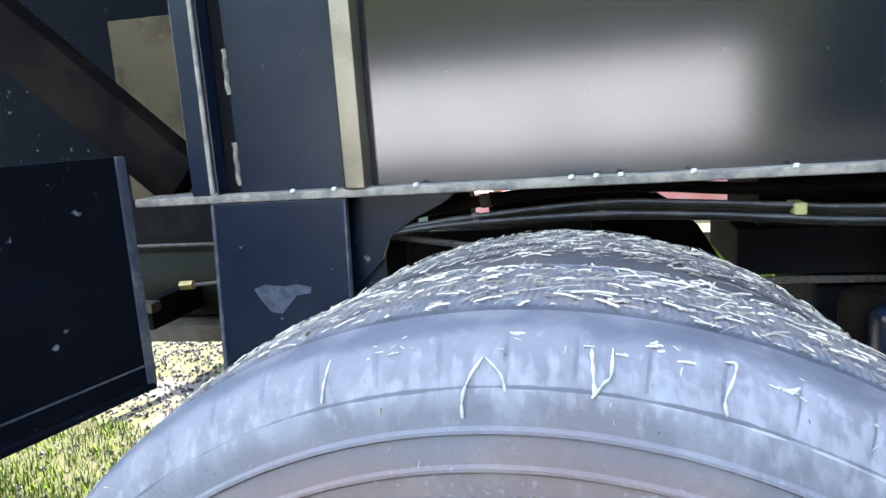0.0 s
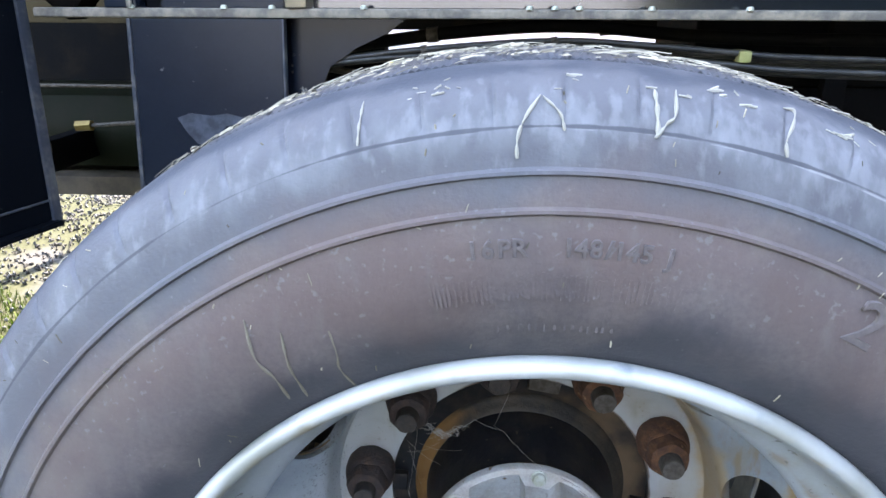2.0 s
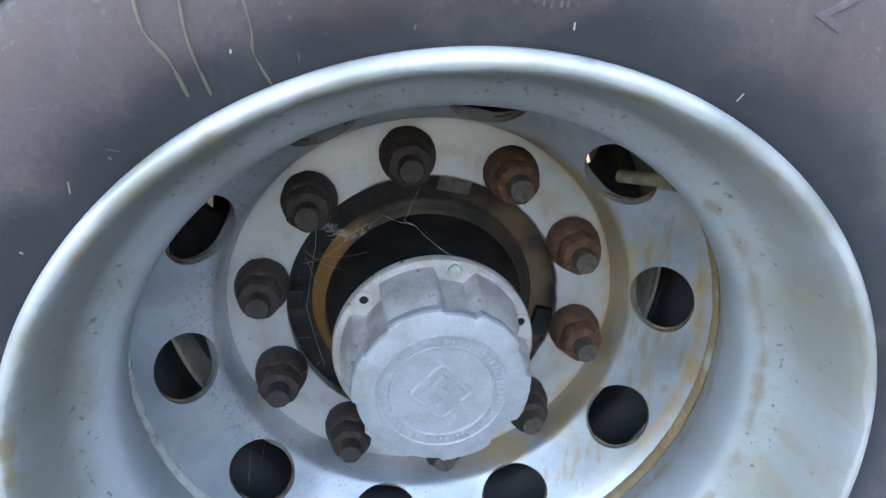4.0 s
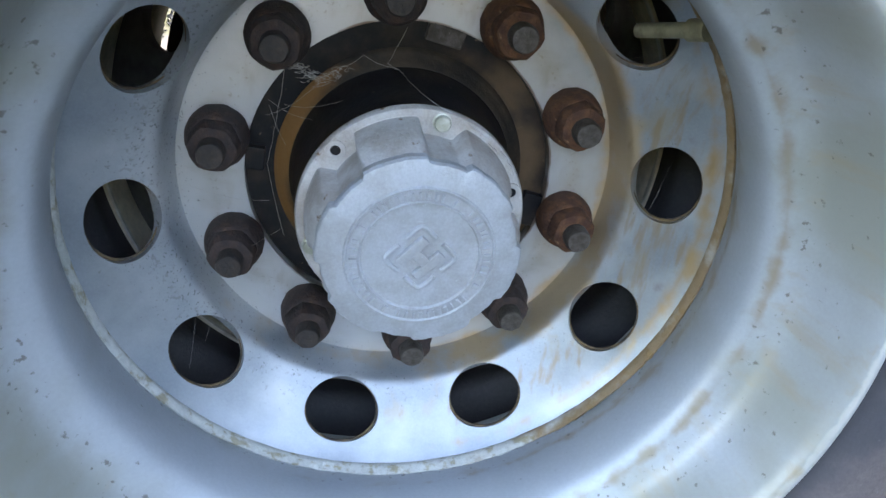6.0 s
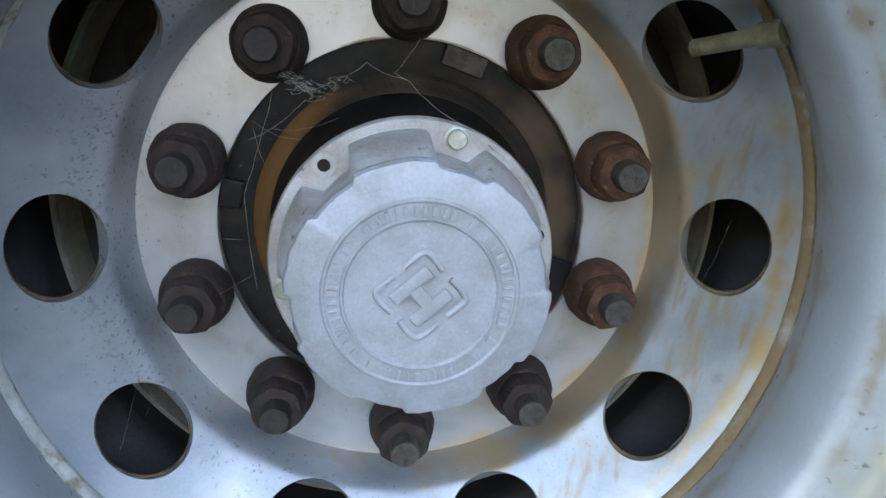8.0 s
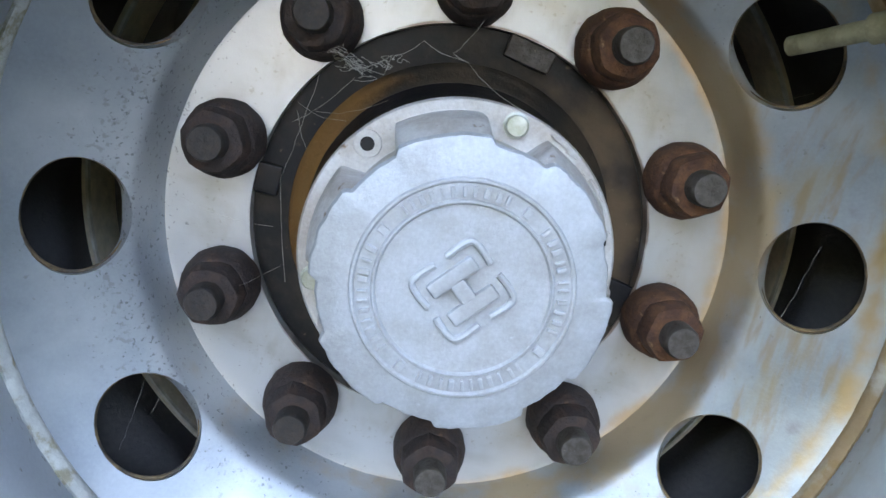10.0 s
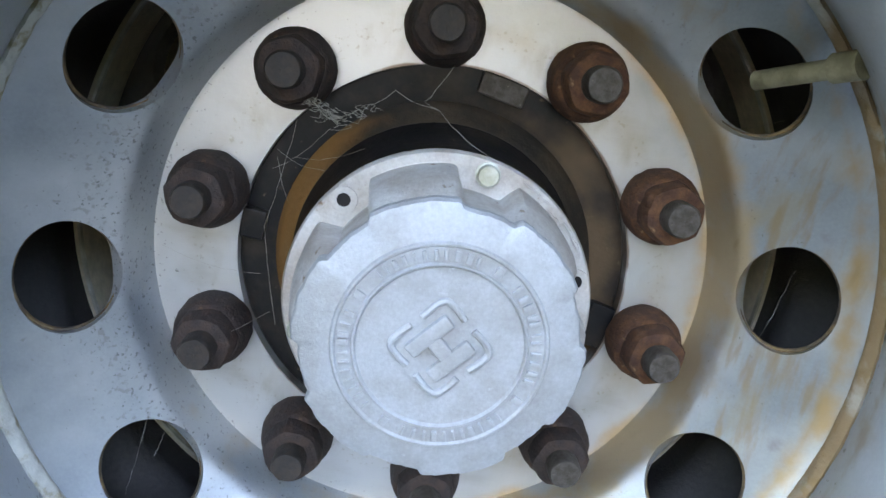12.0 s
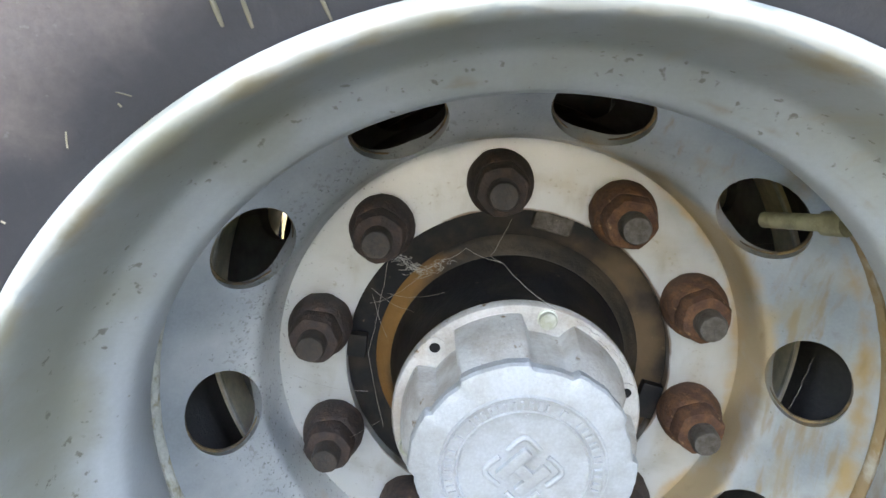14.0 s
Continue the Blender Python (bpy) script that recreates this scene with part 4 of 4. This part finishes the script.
bracket = thing("mounting_bracket", BODY, "brown rounded steel bracket under the trailer", "bracket")
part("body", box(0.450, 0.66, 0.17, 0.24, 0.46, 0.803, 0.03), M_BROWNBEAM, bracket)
part("blue_clamp", box(0.478, 0.64, 0.08, 0.165, 0.50, 0.785, 0.02), M_NAVY, bracket, "blue painted clamp")
part("hanger", box(0.54, 0.58, 0.20, 0.225, 0.78, FL - 0.016, 0.004), M_DARKSTEEL, bracket)

# skirt plate across the body's end
skirt = thing("skirt_plate", pose(-0.780, 0.440, 0, 0, 0, 257.0), "navy steel skirt plate with chipped paint and folded lower edge", "skirt plate")
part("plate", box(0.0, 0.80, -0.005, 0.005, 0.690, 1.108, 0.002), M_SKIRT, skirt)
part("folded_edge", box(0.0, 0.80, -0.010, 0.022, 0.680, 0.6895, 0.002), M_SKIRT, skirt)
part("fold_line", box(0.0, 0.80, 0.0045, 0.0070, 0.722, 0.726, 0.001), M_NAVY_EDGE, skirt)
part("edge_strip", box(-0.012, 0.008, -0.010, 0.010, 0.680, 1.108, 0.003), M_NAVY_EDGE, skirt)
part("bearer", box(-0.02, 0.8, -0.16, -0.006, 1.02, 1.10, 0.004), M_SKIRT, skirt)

brace = thing("diagonal_brace", BODY, "dark brown primed diagonal steel beam", "brace")
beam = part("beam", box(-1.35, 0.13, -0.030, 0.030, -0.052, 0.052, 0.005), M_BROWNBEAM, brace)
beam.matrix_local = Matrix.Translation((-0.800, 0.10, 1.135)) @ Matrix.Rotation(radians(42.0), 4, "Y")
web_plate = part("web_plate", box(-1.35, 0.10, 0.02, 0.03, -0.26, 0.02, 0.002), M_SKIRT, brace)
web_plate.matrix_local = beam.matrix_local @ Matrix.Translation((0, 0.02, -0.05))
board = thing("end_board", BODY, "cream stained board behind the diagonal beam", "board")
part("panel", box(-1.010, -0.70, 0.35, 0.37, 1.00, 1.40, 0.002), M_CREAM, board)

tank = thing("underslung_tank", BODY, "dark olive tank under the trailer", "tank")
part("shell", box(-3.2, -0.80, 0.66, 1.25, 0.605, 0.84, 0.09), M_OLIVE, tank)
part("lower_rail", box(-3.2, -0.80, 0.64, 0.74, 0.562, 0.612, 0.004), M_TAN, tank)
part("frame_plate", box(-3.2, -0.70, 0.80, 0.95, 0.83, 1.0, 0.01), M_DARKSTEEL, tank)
part("cross_rod", tube([(-3.2, 0.64, 0.846), (-0.90, 0.64, 0.843)], 0.005, 8), M_STUD, tank)
part("bracket", box(-1.12, -1.03, 0.39, 0.43, 0.715, 0.740, 0.004), M_TAN, tank)
part("bracket_arm", box(-1.10, -1.06, 0.43, 0.68, 0.66, 0.735, 0.004), M_DARKSTEEL, tank)
fit_b = thing("brass_fitting", BODY, "brass pipe fitting on a steel rod", "fitting")
part("nut", tube([(-0.945, 0.395, 0.783), (-0.910, 0.395, 0.785)], 0.012, 6), M_BRASS, fit_b)
part("rod", tube([(-0.910, 0.395, 0.785), (-0.70, 0.395, 0.800)], 0.0045, 8), M_STUD, fit_b)

for i in range(5):
    hose = thing("air_hose", BODY, "black rubber air hose slung under the flange", "hose", "slung air hoses")
    d, v = 0.0062 * i, 0.055 + 0.012 * (i % 3)
    sag = (0.0, 0.4, 1.0, 1.5, 1.9)[i]
    pts = [(-0.62, v + 0.06, 0.915), (-0.42, v + 0.02, 0.935 - 0.004 * i), (-0.298, v, 0.952 - 0.3 * d), (-0.167, v, 0.968 - 0.5 * d), (0.051, v, 0.984 - d), (0.20, v, 0.978 - d), (0.337, v, 0.968 - d), (0.468, v, 0.961 - d - 0.001 * sag), (1.0, v, 0.95 - d), (1.6, v + 0.04, 0.95 - d)]
    part("hose", tube(spline(pts, 8), 0.0050, 10), M_HOSE, hose, smooth=60)
    for u in (-0.15, 0.055):
        c = Vector((u, v, 0.970 - 0.5 * d if u < 0 else 0.984 - d))
        part("hose_clip", tube([c - Vector((0.005, 0, 0.0008)), c + Vector((0.005, 0, 0.0008))], 0.0064, 10), M_STUD, hose)
duct = thing("cable_conduit", BODY, "thick black cable conduit above the air hoses", "conduit")
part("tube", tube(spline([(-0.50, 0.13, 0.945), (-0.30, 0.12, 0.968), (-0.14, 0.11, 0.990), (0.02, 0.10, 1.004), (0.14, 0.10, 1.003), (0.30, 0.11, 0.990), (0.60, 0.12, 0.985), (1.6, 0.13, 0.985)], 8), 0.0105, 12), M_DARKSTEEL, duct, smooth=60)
for u, z in ((-0.14, 0.990), (0.14, 1.003)):
    part("clamp", tube([(u - 0.009, 0.108, z - 0.001), (u + 0.009, 0.106, z + 0.001)], 0.0125, 12), M_STUD, duct, "bare steel clamp")
tie = thing("hose_tie", BODY, "yellowish plastic tie round the hoses", "tie")
part("band", box(0.338, 0.358, 0.045, 0.095, 0.953, 0.972, 0.004), M_TIE, tie)

box_far = thing("tool_box", BODY, "dark steel tool box under the far side of the trailer", "tool box")
part("body", box(-1.75, -1.00, 2.2, 2.5, 0.28, 0.56, 0.01), M_DARKSTEEL, box_far)
part("hanger", box(-1.75, -1.70, 2.3, 2.36, 0.54, 0.99, 0.004), M_DARKSTEEL, box_far)
far = thing("red_machine", pose(0, 5.5, 0), "red and yellow painted farm machine in sunlight", "machine")
part("body", box(0.05, 1.95, 0.0, 0.7, 0.19, 0.5, 0.03), M_RED, far)
part("end_frame", box(-1.30, -0.86, 0.0, 0.6, 0.19, 0.50, 0.02), M_RED, far)
part("drawbar", box(-0.87, 0.06, 0.30, 0.42, 0.26, 0.36, 0.01), M_RED, far)
part("upper_frame", box(0.85, 1.95, 0.05, 0.6, 0.5005, 0.64, 0.02), M_RED, far)
part("yellow_panel", box(-0.90, -0.40, 0.02, 0.5, 0.5005, 0.67, 0.02), M_YELLOW, far, "yellow painted panel")
for u in (-1.0, 1.75):
    part("skid", box(u - 0.1, u + 0.1, 0.1, 0.6, 0.0, 0.1895, 0.01), M_DARKSTEEL, far)
wall = thing("white_wall", pose(0, 8.0, 0), "low white painted wall in sunlight", "wall", kind="structure")
part("wall", box(-4.0, 5.0, 0.0, 0.2, 0.0, 1.4, 0.01), M_WHITE, wall)

# unseen pale shed and tall hedge close the yard behind the camera, for reflections
shed = thing("unseen_reflected_shed", pose(-2.0, -20.0, 0), "unseen long pale blue-grey shed with dark roof, added for panel reflections", "shed", kind="structure")
part("front_wall", box(-6.0, 6.0, -0.2, 0.0, 0.0, 2.9, 0.02), M_SHED, shed)
part("rear_wall", box(-6.0, 6.0, -5.2, -5.0, 0.0, 2.9, 0.02), M_SHED, shed)
part("end_wall", box(5.8, 6.0, -5.0, -0.2, 0.0, 2.9, 0.02), M_SHED, shed)
part("end_wall", box(-6.0, -5.8, -5.0, -0.2, 0.0, 2.9, 0.02), M_SHED, shed)
roof = bmesh.new()
ridge = [(-5.5, 2.82), (-2.6, 3.9), (0.3, 2.82), (0.3, 2.92), (-2.6, 4.02), (-5.5, 2.92)]
ends = [[roof.verts.new((x, y, z)) for y, z in ridge] for x in (-6.3, 6.3)]
for i in range(6):
    roof.faces.new((ends[0][i], ends[0][(i + 1) % 6], ends[1][(i + 1) % 6], ends[1][i]))
roof.faces.new(ends[0][::-1])
roof.faces.new(ends[1])
bmesh.ops.recalc_face_normals(roof, faces=roof.faces)
part("roof", roof, M_DARKSTEEL, shed, "dark metal roof", None)
# dark sheet added over the unseen ground to darken the panel's reflection
yard = bmesh.new()
loop = [yard.verts.new((x, y, 0.014)) for x, y in ((-45, -3), (12, -3), (12, -12), (-8, -12), (-8, -29.5), (-45, -29.5))]
yard.faces.new(loop)
bmesh.ops.solidify(yard, geom=yard.faces[:], thickness=-0.03)
tagged(link("yard", yard, M_YARD), "unseen dark ground sheet in front of the trailer, added to darken reflections", "yard", kind="structure")
# unseen hedges added: rear row darkens reflections, side row cuts light from the right
hb = bmesh.new()
for i in range(60):
    x = -60 + 2 * i
    h = 12.0 + 2.0 * noise.noise((x * 0.35, 0, 0))
    box(x - 1.2, x + 1.2, -31.2 + 0.5 * noise.noise((x, 3, 0)), -30, 0, h, 0.25, bm=hb)
for i in range(20):
    y = -30 + 2 * i
    if y < 5:
        box(9.0 + 0.5 * noise.noise((y, 5, 0)), 10.4, y - 1.2, y + 1.2, 0, 7.5 + 1.2 * noise.noise((y * 0.35, 2, 0)), 0.25, bm=hb)
tagged(link("added_hedge_row", hb, M_HEDGE, smooth=40), "unseen tall dark hedge row closing the yard, added to block sky light", "hedge", kind="structure")

# ---- straw caught on the tyre ----
def straw_bits(name, count, place, size, label, material):
    verts, faces = [], []
    for _ in range(count):
        c, d, up = place()
        n = d.cross(up).normalized()
        l, w = size()
        bend = up * random.uniform(0, 0.06) * l
        base = len(verts)
        for f in (-0.5, 0.0, 0.5):
            o = c + d * l * f + bend * (1 - 4 * f * f)
            verts += [o - n * w, o + n * w, o + up * w * 0.7]
        for k in (0, 3):
            for i in range(3):
                faces.append((base + k + i, base + k + (i + 1) % 3, base + k + 3 + (i + 1) % 3, base + k + 3 + i))
        faces += [(base, base + 2, base + 1), (base + 6, base + 7, base + 8)]
    me = bpy.data.meshes.new(name)
    me.from_pydata(verts, [], faces)
    me.materials.append(material)
    ob = new(name, me)
    return tagged(ob, label, "straw", kind="stuff")


def on_tread():
    a = random.gauss(0.02, 0.5)
    far_one = random.random() < 0.5
    w = random.uniform(-0.082 if far_one else -0.062, 0.080)
    r = (0.4870 - 0.0045 * (max(0.0, abs(w) - 0.02) / 0.06) ** 2) * (0.962 if far_one else 1.0)
    y = w - 0.155 + (INNER_Y if far_one else 0.0)
    up = Vector((math.sin(a), 0, math.cos(a)))
    along = Vector((math.cos(a), 0, -math.sin(a)))
    turn = random.gauss(0, 0.8)
    d = (along * math.cos(turn) + Vector((0, 1, 0)) * math.sin(turn) + up * random.uniform(-0.04, 0.16)).normalized()
    return HUB + up * (r + random.uniform(0.0, 0.002)) + Vector((0, y, 0)), d, up


straw_bits("straw_litter", 2100, on_tread, lambda: (random.choice((0.004, 0.005, 0.006, 0.008, 0.010, 0.014, 0.020, 0.028)) * random.uniform(0.7, 1.2), random.choice((0.0003, 0.0004, 0.0005, 0.0007, 0.0010, 0.0015))), "pale dry straw and chaff lying on the tyre tread", M_STRAW)


def on_shoulder():
    a = random.uniform(-1.1, 0.75)
    r = random.choice((0.470, 0.466, 0.462, 0.440, 0.405, 0.4055, 0.38, 0.357, 0.326, 0.320, 0.4065)) + random.uniform(-0.007, 0.007)
    y = side_y(r)
    up = Vector((0, -1, 0))
    out = Vector((math.sin(a), 0, math.cos(a)))
    turn = random.gauss(0, 0.5)
    d = (out * math.cos(turn) + Vector((math.cos(a), 0, -math.sin(a))) * math.sin(turn)).normalized()
    return HUB + out * r + Vector((0, y - 0.001, 0)), d, up


straw_bits("straw_litter", 60, on_shoulder, lambda: (random.choice((0.002, 0.003, 0.004, 0.007)), random.uniform(0.0003, 0.0006)), "flecks of chaff stuck to the tyre sidewall", M_STRAW)


def clod_place():
    a = random.choice((-0.16, 0.0, 0.14, 0.20, 0.33, 0.36, 0.47, 0.52)) + random.gauss(0, 0.022)
    r = 0.4765 + random.uniform(-0.006, 0.0025)
    up = (Vector((0, -1, 0)) + 0.6 * Vector((math.sin(a), 0, math.cos(a)))).normalized()
    d = (Vector((math.cos(a), 0, -math.sin(a))) + random.gauss(0, 0.35) * Vector((math.sin(a), 0, math.cos(a)))).normalized()
    return HUB + Vector((math.sin(a) * r, side_y(r) - 0.0008, math.cos(a) * r)), d, up


straw_bits("straw_litter", 40, clod_place, lambda: (random.uniform(0.002, 0.008), random.uniform(0.0003, 0.0009)), "pale clods of chaff stuck along the tyre shoulder", M_STRAW_PALE)

# longer straws hung over the shoulder
for thick, pts in ((0.0011, [(0.4733, 6.06), (0.4648, 6.24), (0.4501, 6.51)]), (0.0009, [(0.4746, 7.54), (0.4617, 7.53), (0.4567, 7.01), (0.4488, 6.33)]),
                   (0.0009, [(0.4681, -1.77), (0.4557, -2.94), (0.4448, -3.49), (0.4346, -3.55)]), (0.0007, [(0.4675, -1.6), (0.4587, -0.44), (0.4495, -0.09)]),
                   (0.0007, [(0.4761, -14.27), (0.465, -14.72), (0.4543, -15.15)]), (0.0008, [(0.4772, 15.23), (0.4771, 16.01), (0.4699, 15.77), (0.4609, 15.44), (0.453, 15.79)]),
                   (0.0008, [(0.3838, -29.5), (0.3592, -30.8), (0.3414, -30.6), (0.3217, -31.35)]), (0.0007, [(0.3665, -27.0), (0.3439, -28.4), (0.3166, -29.6)]),
                   (0.0006, [(0.3938, -22.1), (0.3433, -23.0), (0.3271, -24.0), (0.308, -24.1)])):
    P = spline([at_wheel(r, side_y(r) - 0.0012, radians(a)) for r, a in pts], 6)
    ob = link("straw", tube(P, thick, 6, taper=lambda f: 0.35 + 1.1 * abs(math.sin(3 + f * 9))), M_STRAW_PALE if pts[0][0] > 0.4 else M_STRAW)
    ob.location = HUB
    tagged(ob, "pale bent straw stuck to the tyre sidewall", "straw", "straws on the tyre")

# ---- gravel and grass beside the trailer ----
def grassy(x, y):
    return noise.noise((x * 1.3 + 3.1, y * 1.3, 0.4)) + 0.45 * noise.noise((x * 4, y * 4, 2.0)) + (0.75 if y < 1.75 - 0.25 * (x + 2) else -0.75)


verts, faces = [], []
for _ in range(30000):
    x, y = random.uniform(-4.6, -0.7), random.uniform(0.2, 6.5)
    if grassy(x, y) > 0.12 and random.random() < 0.8:
        continue
    s = random.uniform(0.005, 0.012)
    q = Euler((random.random() * 6, random.random() * 6, random.random() * 6)).to_matrix()
    b = len(verts)
    for v in ((1, 0, 0), (-1, 0, 0), (0, 1, 0), (0, -1, 0), (0, 0, 1), (0, 0, -1)):
        v = q @ Vector((v[0] * s * random.uniform(0.7, 1.3), v[1] * s, v[2] * s * 0.7))
        verts.append((x + v.x, y + v.y, 0.006 + s * 0.25 + v.z))
    for f in ((0, 2, 4), (2, 1, 4), (1, 3, 4), (3, 0, 4), (2, 0, 5), (1, 2, 5), (3, 1, 5), (0, 3, 5)):
        faces.append(tuple(b + i for i in f))
me = bpy.data.meshes.new("gravel")
me.from_pydata(verts, [], faces)
me.materials.append(M_STONE)
tagged(new("gravel", me), "pale grey crushed gravel stones", "gravel", kind="stuff")

verts, faces = [], []
for i in range(70000):
    x, y = random.uniform(-4.6, -0.7), random.uniform(0.2, 6.5)
    if i > 26000:
        x, y = random.uniform(-2.8, -0.9), random.uniform(0.2, 1.9)
    g = grassy(x, y)
    if i > 46000:
        x, y, g = random.uniform(0.5, 1.7), random.uniform(3.2, 5.45), 0.9
    if g < 0.10 or random.random() > min(1.0, 0.35 + g):
        continue
    h = random.uniform(0.012, 0.050) * (0.6 + 0.6 * min(1, g))
    a = random.uniform(0, 6.28)
    dx, dy, w = math.cos(a), math.sin(a), random.uniform(0.0012, 0.0028)
    ln = random.uniform(0.1, 0.7) * h
    b = len(verts)
    verts += [(x - dy * w, y + dx * w, 0), (x + dy * w, y - dx * w, 0), (x + dx * ln * 0.4 + dy * w * 0.7, y + dy * ln * 0.4 - dx * w * 0.7, h * 0.6), (x + dx * ln * 0.4 - dy * w * 0.7, y + dy * ln * 0.4 + dx * w * 0.7, h * 0.6), (x + dx * ln, y + dy * ln, h)]
    faces += [(b, b + 1, b + 2, b + 3), (b + 3, b + 2, b + 4)]
me = bpy.data.meshes.new("grass")
me.from_pydata(verts, [], faces)
me.materials.append(M_GRASS)
tagged(new("grass", me), "short yellow-green grass growing through the gravel", "grass", kind="stuff")
